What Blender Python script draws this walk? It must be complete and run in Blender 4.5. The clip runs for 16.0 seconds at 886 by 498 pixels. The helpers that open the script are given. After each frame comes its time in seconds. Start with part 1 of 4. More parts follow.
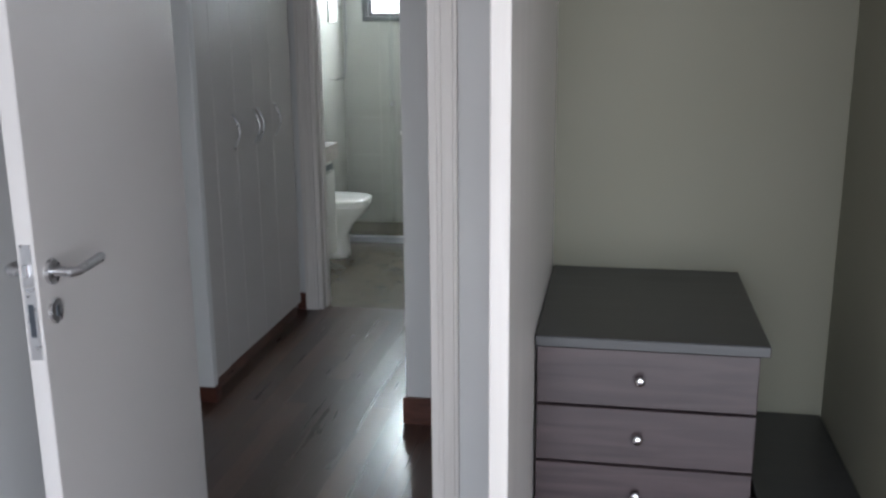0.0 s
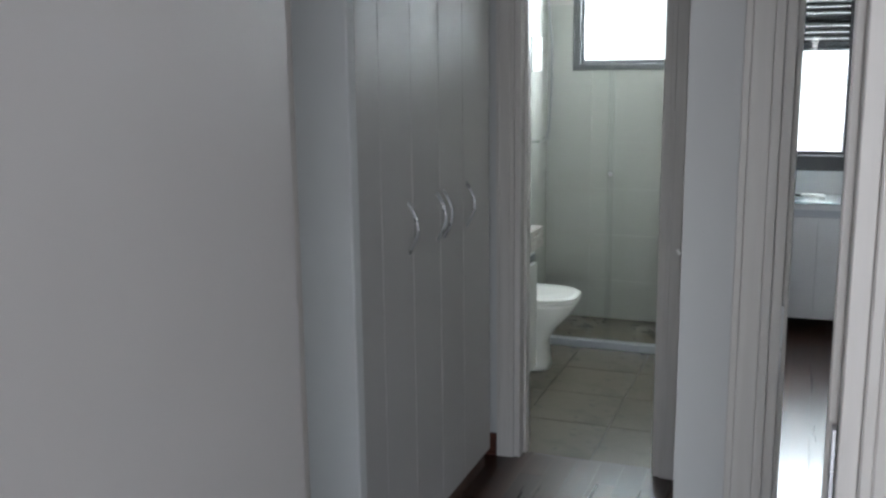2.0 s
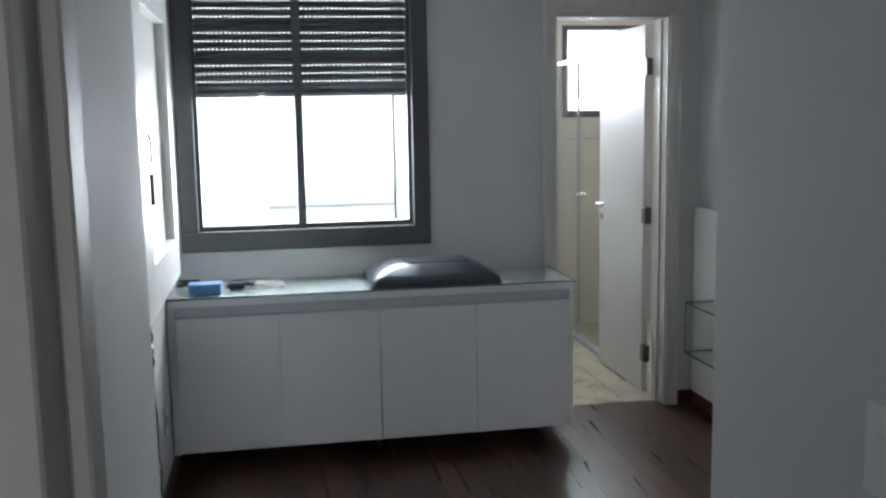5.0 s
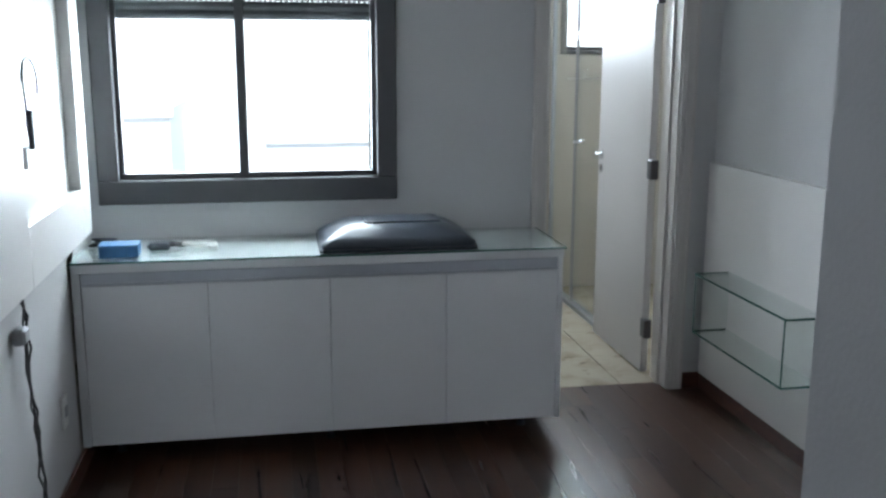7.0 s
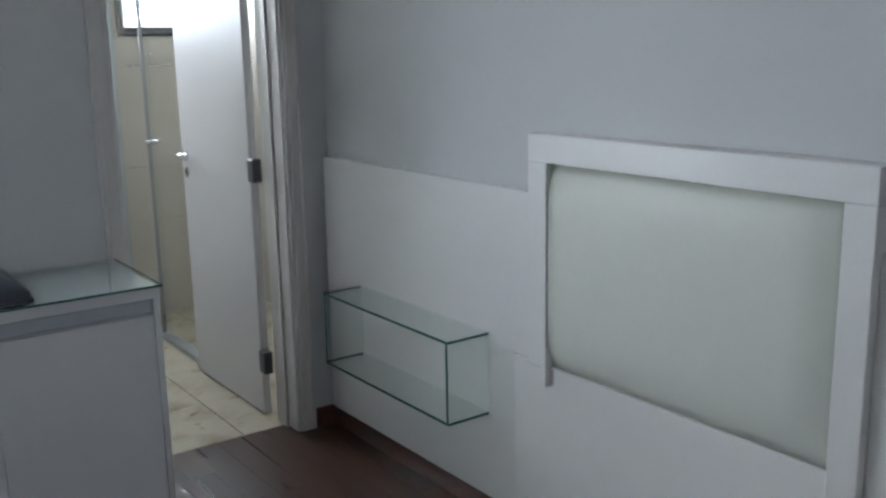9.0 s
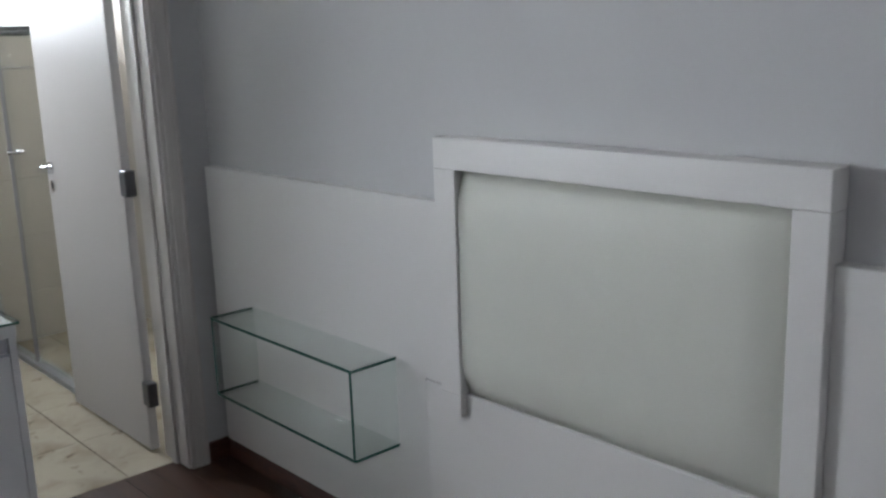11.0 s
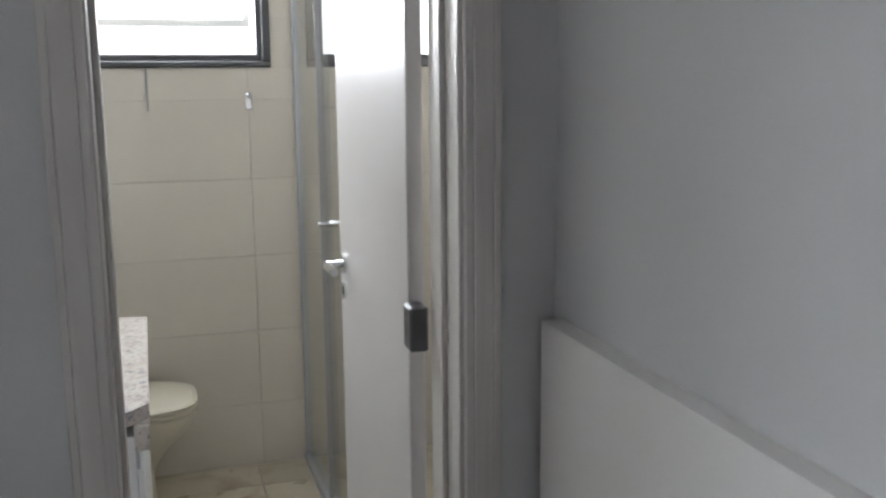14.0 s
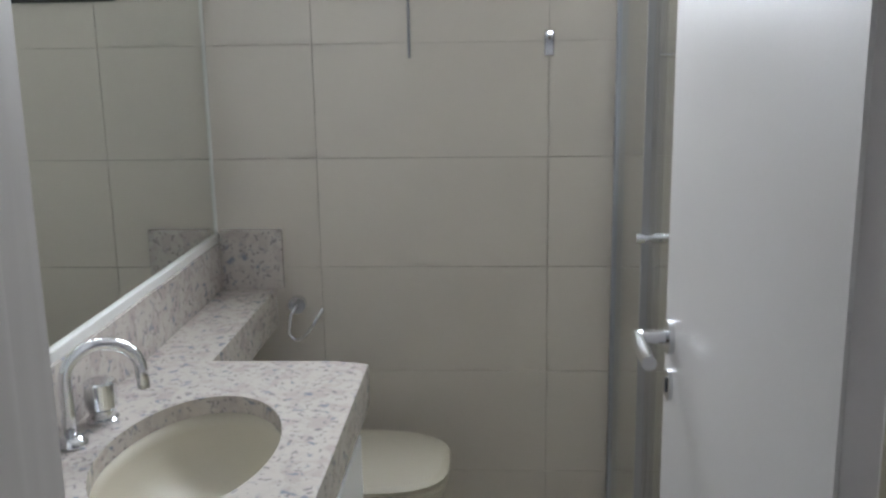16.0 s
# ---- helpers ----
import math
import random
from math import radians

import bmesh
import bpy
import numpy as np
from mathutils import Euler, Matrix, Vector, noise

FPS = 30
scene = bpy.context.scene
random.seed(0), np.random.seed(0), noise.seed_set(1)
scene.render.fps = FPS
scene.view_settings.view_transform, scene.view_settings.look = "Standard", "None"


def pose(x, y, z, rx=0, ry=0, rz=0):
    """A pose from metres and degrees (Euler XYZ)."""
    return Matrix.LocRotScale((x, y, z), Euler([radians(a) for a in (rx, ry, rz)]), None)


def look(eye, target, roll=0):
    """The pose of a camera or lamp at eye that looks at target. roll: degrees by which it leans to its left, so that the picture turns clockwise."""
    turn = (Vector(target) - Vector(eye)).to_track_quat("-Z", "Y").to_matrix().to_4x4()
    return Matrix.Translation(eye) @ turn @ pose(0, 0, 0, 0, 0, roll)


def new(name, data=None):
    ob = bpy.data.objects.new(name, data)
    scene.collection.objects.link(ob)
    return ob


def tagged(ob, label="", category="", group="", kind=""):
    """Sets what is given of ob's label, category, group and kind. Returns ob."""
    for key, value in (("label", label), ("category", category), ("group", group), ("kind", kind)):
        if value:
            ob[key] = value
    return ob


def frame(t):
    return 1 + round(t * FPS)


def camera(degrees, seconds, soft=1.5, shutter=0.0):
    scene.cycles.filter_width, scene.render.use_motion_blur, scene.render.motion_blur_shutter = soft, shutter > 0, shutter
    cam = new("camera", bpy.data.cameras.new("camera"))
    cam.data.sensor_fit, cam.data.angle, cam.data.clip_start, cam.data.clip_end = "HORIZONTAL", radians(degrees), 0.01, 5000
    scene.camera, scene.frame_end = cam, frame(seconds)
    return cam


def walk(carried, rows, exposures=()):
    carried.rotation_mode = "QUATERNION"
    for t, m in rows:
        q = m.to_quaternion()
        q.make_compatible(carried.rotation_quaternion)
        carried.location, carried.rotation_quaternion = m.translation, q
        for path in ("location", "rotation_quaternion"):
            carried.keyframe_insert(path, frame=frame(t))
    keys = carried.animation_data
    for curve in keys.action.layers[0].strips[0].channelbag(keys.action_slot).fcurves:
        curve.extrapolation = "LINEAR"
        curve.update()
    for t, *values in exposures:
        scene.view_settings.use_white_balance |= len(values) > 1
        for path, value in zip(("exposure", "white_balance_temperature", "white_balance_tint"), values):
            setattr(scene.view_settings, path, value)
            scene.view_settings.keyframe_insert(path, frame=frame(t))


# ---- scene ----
cam = camera(50.0, 16.0, soft=2.6)
PATH = [
    (0, (0.992, -0.348, 1.702), (0.641, 1.561, 1.217), -0.5),
    (0.5, (0.841, -0.057, 1.715), (0.375, 1.837, 1.271), 0.1),
    (1, (0.785, 0.259, 1.712), (0.173, 2.122, 1.32), -0.8),
    (1.5, (0.602, 0.653, 1.678), (-0.093, 2.488, 1.292), -0.4),
    (2, (0.42, 1.062, 1.684), (-0.286, 2.894, 1.301), -0.7),
    (2.5, (0.344, 1.434, 1.698), (-0.271, 3.312, 1.392), -0.3),
    (3, (0.232, 1.794, 1.681), (-0.101, 3.746, 1.404), -0.2),
    (3.5, (0.178, 2.103, 1.707), (0.211, 4.084, 1.431), -1.0),
    (4, (0.28, 2.377, 1.680), (0.612, 4.338, 1.473), -1.7),
    (6.5, (0.693, 3.414, 1.59), (1.044, 5.342, 1.187), -0.4),
    (7, (0.773, 3.577, 1.583), (1.116, 5.507, 1.186), 0.1),
    (7.5, (0.862, 3.787, 1.559), (1.267, 5.706, 1.17), 0.0),
    (8, (0.813, 4.056, 1.579), (1.453, 5.905, 1.167), -0.4),
    (8.5, (0.91, 4.277, 1.537), (1.784, 6.026, 1.12), -0.8),
    (9, (0.986, 4.433, 1.524), (2.127, 6.021, 1.103), -1.1),
    (11.5, (1.266, 4.792, 1.522), (2.572, 6.243, 1.085), -2.0),
    (12, (1.419, 5.004, 1.509), (2.613, 6.551, 1.086), -1.0),
    (12.5, (1.561, 5.257, 1.528), (2.657, 6.879, 1.116), -1.2),
    (13, (1.774, 5.484, 1.524), (2.706, 7.207, 1.122), -1.8),
    (13.5, (1.944, 5.682, 1.532), (2.702, 7.492, 1.15), -1.7),
    (14, (2.071, 6.082, 1.557), (2.651, 7.963, 1.201), -0.5),
    (14.5, (2.223, 6.428, 1.507), (2.566, 8.375, 1.201), -0.6),
    (15, (2.327, 6.722, 1.488), (2.455, 8.694, 1.18), -1.5),
    (15.5, (2.299, 6.992, 1.5), (2.323, 8.964, 1.169), -0.7),
    (16, (2.313, 7.264, 1.49), (2.198, 9.213, 1.057), -0.9),
]
EXPOSURES = [(0.0, 1.2, 6250, 14), (2.5, 1.25, 6200, 12), (3.4, 1.15, 6300, 14), (4.0, 1.0, 6300, 13), (7.0, 1.08, 5950, 10), (9.0, 0.97, 6000, 11), (12.0, 0.92, 6450, 16), (14.0, 1.1, 6500, 15), (15.0, 0.9, 6400, 15), (16.0, 0.7, 6250, 15)]
walk(cam, [(t, look(eye, target, roll)) for t, eye, target, roll in PATH], EXPOSURES)

# ---- world and light ----
world = bpy.data.worlds.new("sky_world")
scene.world = world
world.use_nodes = True
wn = world.node_tree
sky = wn.nodes.new("ShaderNodeTexSky")
sky.sky_type = 'NISHITA'
sky.sun_disc = False
sky.sun_elevation = radians(50)
sky.sun_rotation = radians(200)
wn.links.new(sky.outputs[0], wn.nodes["Background"].inputs[0])
wn.nodes["Background"].inputs[1].default_value = 0.15

sun_data = bpy.data.lights.new("sun", 'SUN')
sun_data.energy, sun_data.angle, sun_data.color = 2.0, radians(0.5), (1.0, 0.95, 0.88)
sun = new("sun", sun_data)
sun.matrix_world = look((0, 0, 20), (0 + 3, 0 + 8, 20 - 10))


def window_light(name, eye, target, sx, sy, watts, colour=(0.9, 0.96, 1.0)):
    """The sky's light that enters by one window's opening."""
    d = bpy.data.lights.new(name, 'AREA')
    d.shape, d.size, d.size_y, d.energy, d.color = 'RECTANGLE', sx, sy, watts, colour
    ob = new(name, d)
    ob.matrix_world = look(eye, target)
    return ob


window_light("bedroom_window_light", (0.4, 8.12, 1.75), (0.45, 5.0, 1.2), 2.0, 1.5, 104)
window_light("bath_window_light", (2.16, 9.98, 1.92), (2.16, 8.0, 1.0), 0.66, 0.5, 20)
window_light("shower_window_light", (3.0, 9.98, 1.92), (3.0, 8.0, 1.0), 0.5, 0.5, 8)
window_light("small_bath_window_light", (-0.6, 7.36, 1.98), (-0.6, 5.5, 1.0), 0.66, 0.55, 19)
# Added lamp in an unseen, assumed opening; lights the first room and hall.
window_light("first_room_assumed_light", (1.9, -2.66, 1.05), (1.9, 2.3, 1.0), 4.0, 2.0, 80)

# ---- materials ----


def material(name, colour, rough=0.5, metal=0.0, var=0.06, scale=6.0, bump=0.0, bump_scale=60.0, coat=0.0, spread=0.0, wear=0.0):
    """Colour with variation at two scales, relief, and per-object spread."""
    m = bpy.data.materials.new(name)
    m.use_nodes = True
    t = m.node_tree
    b = t.nodes["Principled BSDF"]
    b.inputs["Metallic"].default_value = metal
    b.inputs["Coat Weight"].default_value = coat
    co = t.nodes.new("ShaderNodeTexCoord")
    n1 = t.nodes.new("ShaderNodeTexNoise")
    n1.inputs["Scale"].default_value, n1.inputs["Detail"].default_value = scale, 6
    n2 = t.nodes.new("ShaderNodeTexNoise")
    n2.inputs["Scale"].default_value, n2.inputs["Detail"].default_value = scale * 0.18, 3
    for n in (n1, n2):
        t.links.new(co.outputs["Object"], n.inputs["Vector"])
    mixn = t.nodes.new("ShaderNodeMath")
    mixn.operation = 'ADD'
    t.links.new(n1.outputs[0], mixn.inputs[0])
    t.links.new(n2.outputs[0], mixn.inputs[1])
    ramp = t.nodes.new("ShaderNodeMapRange")
    ramp.inputs[1].default_value, ramp.inputs[2].default_value = 0.6, 1.4
    ramp.inputs[3].default_value, ramp.inputs[4].default_value = 1 - var, 1 + var
    t.links.new(mixn.outputs[0], ramp.inputs[0])
    last = ramp.outputs[0]
    if spread:
        oi = t.nodes.new("ShaderNodeObjectInfo")
        mr = t.nodes.new("ShaderNodeMapRange")
        mr.inputs[3].default_value, mr.inputs[4].default_value = 1 - spread, 1 + spread
        t.links.new(oi.outputs["Random"], mr.inputs[0])
        mul = t.nodes.new("ShaderNodeMath")
        mul.operation = 'MULTIPLY'
        t.links.new(last, mul.inputs[0])
        t.links.new(mr.outputs[0], mul.inputs[1])
        last = mul.outputs[0]
    vm = t.nodes.new("ShaderNodeVectorMath")
    vm.operation = 'SCALE'
    vm.inputs[0].default_value = colour
    t.links.new(last, vm.inputs["Scale"])
    t.links.new(vm.outputs[0], b.inputs["Base Color"])
    rr = t.nodes.new("ShaderNodeMapRange")
    rr.inputs[1].default_value, rr.inputs[2].default_value = 0.3, 0.7
    rr.inputs[3].default_value, rr.inputs[4].default_value = max(0.0, rough - 0.06 - wear), min(1.0, rough + 0.06 + wear)
    t.links.new(n1.outputs[0], rr.inputs[0])
    t.links.new(rr.outputs[0], b.inputs["Roughness"])
    if bump:
        nb = t.nodes.new("ShaderNodeTexNoise")
        nb.inputs["Scale"].default_value, nb.inputs["Detail"].default_value = bump_scale, 4
        t.links.new(co.outputs["Object"], nb.inputs["Vector"])
        bp = t.nodes.new("ShaderNodeBump")
        bp.inputs["Strength"].default_value, bp.inputs["Distance"].default_value = bump, 0.004
        t.links.new(nb.outputs[0], bp.inputs["Height"])
        t.links.new(bp.outputs[0], b.inputs["Normal"])
    return m


def wood(name, dark, light, rough, stretch=(14, 1.2, 14), spread=0.25, coat=0.0):
    """Grain that runs along y, with a shade of its own for each plank."""
    m = bpy.data.materials.new(name)
    m.use_nodes = True
    t = m.node_tree
    b = t.nodes["Principled BSDF"]
    b.inputs["Coat Weight"].default_value = coat
    b.inputs["Coat Roughness"].default_value = 0.08
    co = t.nodes.new("ShaderNodeTexCoord")
    oi = t.nodes.new("ShaderNodeObjectInfo")
    off = t.nodes.new("ShaderNodeVectorMath")
    off.operation = 'MULTIPLY_ADD'
    off.inputs[1].default_value = (31.0, 17.0, 23.0)
    t.links.new(oi.outputs["Random"], off.inputs[0])
    t.links.new(co.outputs["Object"], off.inputs[2])
    mp = t.nodes.new("ShaderNodeMapping")
    mp.inputs["Scale"].default_value = stretch
    t.links.new(off.outputs[0], mp.inputs[0])
    n = t.nodes.new("ShaderNodeTexNoise")
    n.inputs["Scale"].default_value, n.inputs["Detail"].default_value, n.inputs["Distortion"].default_value = 2.0, 8, 0.8
    t.links.new(mp.outputs[0], n.inputs["Vector"])
    r = t.nodes.new("ShaderNodeValToRGB")
    r.color_ramp.elements[0].position, r.color_ramp.elements[1].position = 0.3, 0.72
    r.color_ramp.elements[0].color, r.color_ramp.elements[1].color = (*dark, 1), (*light, 1)
    t.links.new(n.outputs[0], r.inputs[0])
    mr = t.nodes.new("ShaderNodeMapRange")
    mr.inputs[3].default_value, mr.inputs[4].default_value = 1 - spread, 1 + spread
    t.links.new(oi.outputs["Random"], mr.inputs[0])
    vm = t.nodes.new("ShaderNodeVectorMath")
    vm.operation = 'SCALE'
    t.links.new(r.outputs[0], vm.inputs[0])
    t.links.new(mr.outputs[0], vm.inputs["Scale"])
    t.links.new(vm.outputs[0], b.inputs["Base Color"])
    rr = t.nodes.new("ShaderNodeMapRange")
    rr.inputs[3].default_value, rr.inputs[4].default_value = max(0.02, rough - 0.08), rough + 0.1
    t.links.new(n.outputs[0], rr.inputs[0])
    t.links.new(rr.outputs[0], b.inputs["Roughness"])
    bp = t.nodes.new("ShaderNodeBump")
    bp.inputs["Strength"].default_value, bp.inputs["Distance"].default_value = 0.025, 0.002
    t.links.new(n.outputs[0], bp.inputs["Height"])
    t.links.new(bp.outputs[0], b.inputs["Normal"])
    return m


def speckled(name, base, spots, rough=0.15):
    """Polished granite: pale ground with crystals and clouds of grey."""
    m = bpy.data.materials.new(name)
    m.use_nodes = True
    t = m.node_tree
    b = t.nodes["Principled BSDF"]
    b.inputs["Roughness"].default_value = rough
    co = t.nodes.new("ShaderNodeTexCoord")
    last = None
    for i, (scale, lo, hi, colour) in enumerate(spots):
        n = t.nodes.new("ShaderNodeTexNoise")
        n.inputs["Scale"].default_value, n.inputs["Detail"].default_value = scale, 5
        n.inputs["Distortion"].default_value = 0.6
        mp = t.nodes.new("ShaderNodeMapping")
        mp.inputs["Location"].default_value = (i * 3.7, i * 1.9, 0)
        t.links.new(co.outputs["Object"], mp.inputs[0])
        t.links.new(mp.outputs[0], n.inputs["Vector"])
        r = t.nodes.new("ShaderNodeMapRange")
        r.inputs[1].default_value, r.inputs[2].default_value = lo, hi
        t.links.new(n.outputs[0], r.inputs[0])
        mx = t.nodes.new("ShaderNodeMix")
        mx.data_type = 'RGBA'
        t.links.new(r.outputs[0], mx.inputs["Factor"])
        if last is None:
            mx.inputs["A"].default_value = (*base, 1)
        else:
            t.links.new(last, mx.inputs["A"])
        mx.inputs["B"].default_value = (*colour, 1)
        last = mx.outputs["Result"]
    t.links.new(last, b.inputs["Base Color"])
    return m


def clear_glass(name, tint, rough=0.0, mix=0.86):
    """Thin clear sheet: mostly lets the view through, with a true gloss on top."""
    m = bpy.data.materials.new(name)
    m.use_nodes = True
    t = m.node_tree
    t.nodes.remove(t.nodes["Principled BSDF"])
    tr = t.nodes.new("ShaderNodeBsdfTransparent")
    tr.inputs[0].default_value = (*tint, 1)
    gl = t.nodes.new("ShaderNodeBsdfGlossy")
    gl.inputs["Roughness"].default_value = rough
    lw = t.nodes.new("ShaderNodeLayerWeight")
    lw.inputs["Blend"].default_value = 0.5
    pw = t.nodes.new("ShaderNodeMath")
    pw.operation = 'POWER'
    pw.inputs[1].default_value = 5.0
    t.links.new(lw.outputs["Facing"], pw.inputs[0])
    fr = t.nodes.new("ShaderNodeMapRange")
    fr.inputs[3].default_value, fr.inputs[4].default_value = 0.035, 0.9
    t.links.new(pw.outputs[0], fr.inputs[0])
    mx = t.nodes.new("ShaderNodeMixShader")
    t.links.new(fr.outputs[0], mx.inputs[0])
    t.links.new(tr.outputs[0], mx.inputs[1])
    t.links.new(gl.outputs[0], mx.inputs[2])
    t.links.new(mx.outputs[0], t.nodes["Material Output"].inputs[0])
    return m


PAINT = material("wall_paint", (0.56, 0.56, 0.56), 0.75, var=0.03, scale=3, bump=0.12, bump_scale=180)
PAINT_W = material("white_wall_paint", (0.78, 0.79, 0.79), 0.7, var=0.03, scale=3, bump=0.1, bump_scale=180)
# Darker than the other walls: the closet's inner shade is put into this colour.
PAINT_SHADED = material("closet_paint_shaded", (0.19, 0.185, 0.145), 0.7, var=0.04, scale=3, bump=0.12, bump_scale=180)
CEIL = material("ceiling_paint", (0.75, 0.75, 0.74), 0.85, var=0.02, scale=2, bump=0.1, bump_scale=150)
DOORW = material("door_lacquer", (0.56, 0.54, 0.53), 0.42, var=0.03, scale=4, bump=0.04, bump_scale=90)
TRIM = wood("painted_trim", (0.56, 0.53, 0.505), (0.64, 0.61, 0.585), 0.45, (16, 16, 0.7), 0.03)
LACQ = material("white_lacquer", (0.74, 0.75, 0.76), 0.34, var=0.015, scale=1.5, coat=0.1)
PANEL = material("wall_panel_white", (0.74, 0.73, 0.71), 0.38, var=0.02, scale=4, bump=0.03, bump_scale=60)
LEATHER = material("cream_leatherette", (0.66, 0.67, 0.60), 0.5, var=0.03, scale=9, bump=0.25, bump_scale=220)
PLANK = wood("floor_wood", (0.036, 0.015, 0.0085), (0.072, 0.031, 0.018), 0.29, (9, 0.6, 9), 0.42, 0.12)
SKIRT = wood("skirting_wood", (0.05, 0.018, 0.012), (0.13, 0.05, 0.035), 0.3, (4, 4, 20), 0.1, 0.3)
DRESS = wood("dark_dresser_wood", (0.030, 0.020, 0.022), (0.062, 0.042, 0.045), 0.38, (1.2, 12, 16), 0.06, 0.1)
DTOP = wood("dark_dresser_top", (0.028, 0.030, 0.032), (0.05, 0.05, 0.052), 0.35, (1.5, 14, 14), 0.05, 0.15)
CHROME = material("chrome", (0.72, 0.73, 0.75), 0.12, 1.0, var=0.03, scale=20)
STEEL = material("brushed_steel", (0.52, 0.52, 0.53), 0.3, 1.0, var=0.06, scale=40)
ALU = material("aluminium_profile", (0.50, 0.53, 0.57), 0.35, 0.8, var=0.04, scale=20)
BRONZE = material("bronze_aluminium", (0.095, 0.096, 0.10), 0.42, 0.5, var=0.08, scale=12)
SHUT = material("shutter_slat", (0.07, 0.075, 0.08), 0.5, 0.2, var=0.08, scale=12)
CERAMIC = material("cream_ceramic", (0.56, 0.52, 0.42), 0.38, var=0.015, scale=5, coat=0.0)
CERAMICW = material("white_ceramic", (0.76, 0.76, 0.72), 0.1, var=0.02, scale=5, coat=0.4)
TILE = material("wall_tile_glaze", (0.62, 0.575, 0.51), 0.2, var=0.05, scale=2.5, spread=0.025, bump=0.02, bump_scale=12)
TILE_S = material("small_bath_tile", (0.46, 0.455, 0.42), 0.16, var=0.05, scale=2.5, spread=0.02, bump=0.02, bump_scale=12)
GROUT = material("grout", (0.52, 0.48, 0.42), 0.85, var=0.06, scale=30, bump=0.2)
FTILE = speckled("floor_marble", (0.50, 0.45, 0.35), [(5, 0.45, 0.75, (0.34, 0.29, 0.21)), (14, 0.62, 0.75, (0.22, 0.18, 0.13))], 0.18)
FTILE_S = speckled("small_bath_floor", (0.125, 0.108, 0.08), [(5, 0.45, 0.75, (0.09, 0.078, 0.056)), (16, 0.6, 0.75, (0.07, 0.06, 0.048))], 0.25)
GRANITE = speckled("granite", (0.52, 0.48, 0.44), [(24, 0.48, 0.62, (0.45, 0.40, 0.37)), (75, 0.58, 0.65, (0.27, 0.25, 0.25)), (42, 0.60, 0.68, (0.24, 0.26, 0.30))], 0.16)
BLACKP = material("black_plastic", (0.035, 0.043, 0.055), 0.34, var=0.06, scale=10)
CABLE = material("cable_rubber", (0.02, 0.02, 0.022), 0.5, var=0.1, scale=20)
BLUE = material("blue_card", (0.06, 0.18, 0.36), 0.5, var=0.08, scale=20)
WHITEP = material("white_plastic", (0.72, 0.72, 0.69), 0.35, var=0.02, scale=20)
# Near-white colours stand in for the glare that washes out the far towers.
PAINTED_HAZE_W = material("window_glare_in_colour", (0.74, 0.76, 0.78), 0.5, var=0.05, scale=2)
PAINTED_HAZE = material("plaster_glare_in_colour", (0.86, 0.86, 0.85), 0.8, var=0.04, scale=0.3)
GREYP = material("grey_plastic", (0.30, 0.30, 0.31), 0.5, var=0.05, scale=20)
RUST = material("hinge_metal", (0.13, 0.13, 0.14), 0.4, 0.8, var=0.1, scale=30)
GLASS = clear_glass("window_glass", (0.97, 0.99, 0.98))
SHOWERG = clear_glass("shower_glass", (0.955, 0.97, 0.96))
SHELFG = clear_glass("shelf_glass", (0.95, 0.975, 0.965))
GEDGE = material("glass_edge_green", (0.03, 0.11, 0.09), 0.15, var=0.1, scale=20)
MIRROR = material("mirror_silver", (0.82, 0.85, 0.82), 0.01, 1.0, var=0.0, scale=5)
MIRROR.node_tree.nodes["Principled BSDF"].inputs["Roughness"].default_value = 0.01
for l in list(MIRROR.node_tree.links):
    if l.to_socket.name == "Roughness":
        MIRROR.node_tree.links.remove(l)

# ---- building helpers ----
PLACE = {}


def thing(name, x, y, z, label, category, group="", kind=""):
    """An Empty at the base of a thing, which its parts hang under."""
    ob = new(name)
    ob.location = (x, y, z)
    ob.empty_display_size = 0.1
    PLACE[ob] = Vector((x, y, z))
    return tagged(ob, label, category, group, kind)


def mesh_of(name, bm, mat, smooth=False):
    me = bpy.data.meshes.new(name)
    bm.normal_update()
    bm.to_mesh(me)
    bm.free()
    me.materials.append(mat)
    if smooth:
        for p in me.polygons:
            p.use_smooth = True
    return me


def part(name, bm, mat, parent, label="", smooth=False):
    """Link a bmesh in world places as one mesh under a thing or a part."""
    base = PLACE[parent]
    bmesh.ops.translate(bm, verts=bm.verts, vec=-base)
    ob = new(name, mesh_of(name, bm, mat, smooth))
    ob.parent = parent
    PLACE[ob] = base
    return tagged(ob, label)


def setting(name, bm, mat, label, category):
    ob = new(name, mesh_of(name, bm, mat))
    PLACE[ob] = Vector((0, 0, 0))
    return tagged(ob, label, category, "", "structure")


def box(x0, y0, z0, x1, y1, z1, bev=0.0, bm=None, seg=1):
    bm = bm or bmesh.new()
    r = bmesh.ops.create_cube(bm, size=1.0)
    vs = r["verts"]
    for v in vs:
        v.co = Vector((x0 + (v.co.x + 0.5) * (x1 - x0), y0 + (v.co.y + 0.5) * (y1 - y0), z0 + (v.co.z + 0.5) * (z1 - z0)))
    if bev:
        es = {e for v in vs for e in v.link_edges}
        bmesh.ops.bevel(bm, geom=list(es), offset=bev, segments=seg, affect='EDGES', profile=0.6)
    return bm


def boxes(*rows, bev=0.0):
    bm = bmesh.new()
    for r in rows:
        box(*r, bev=bev, bm=bm)
    return bm


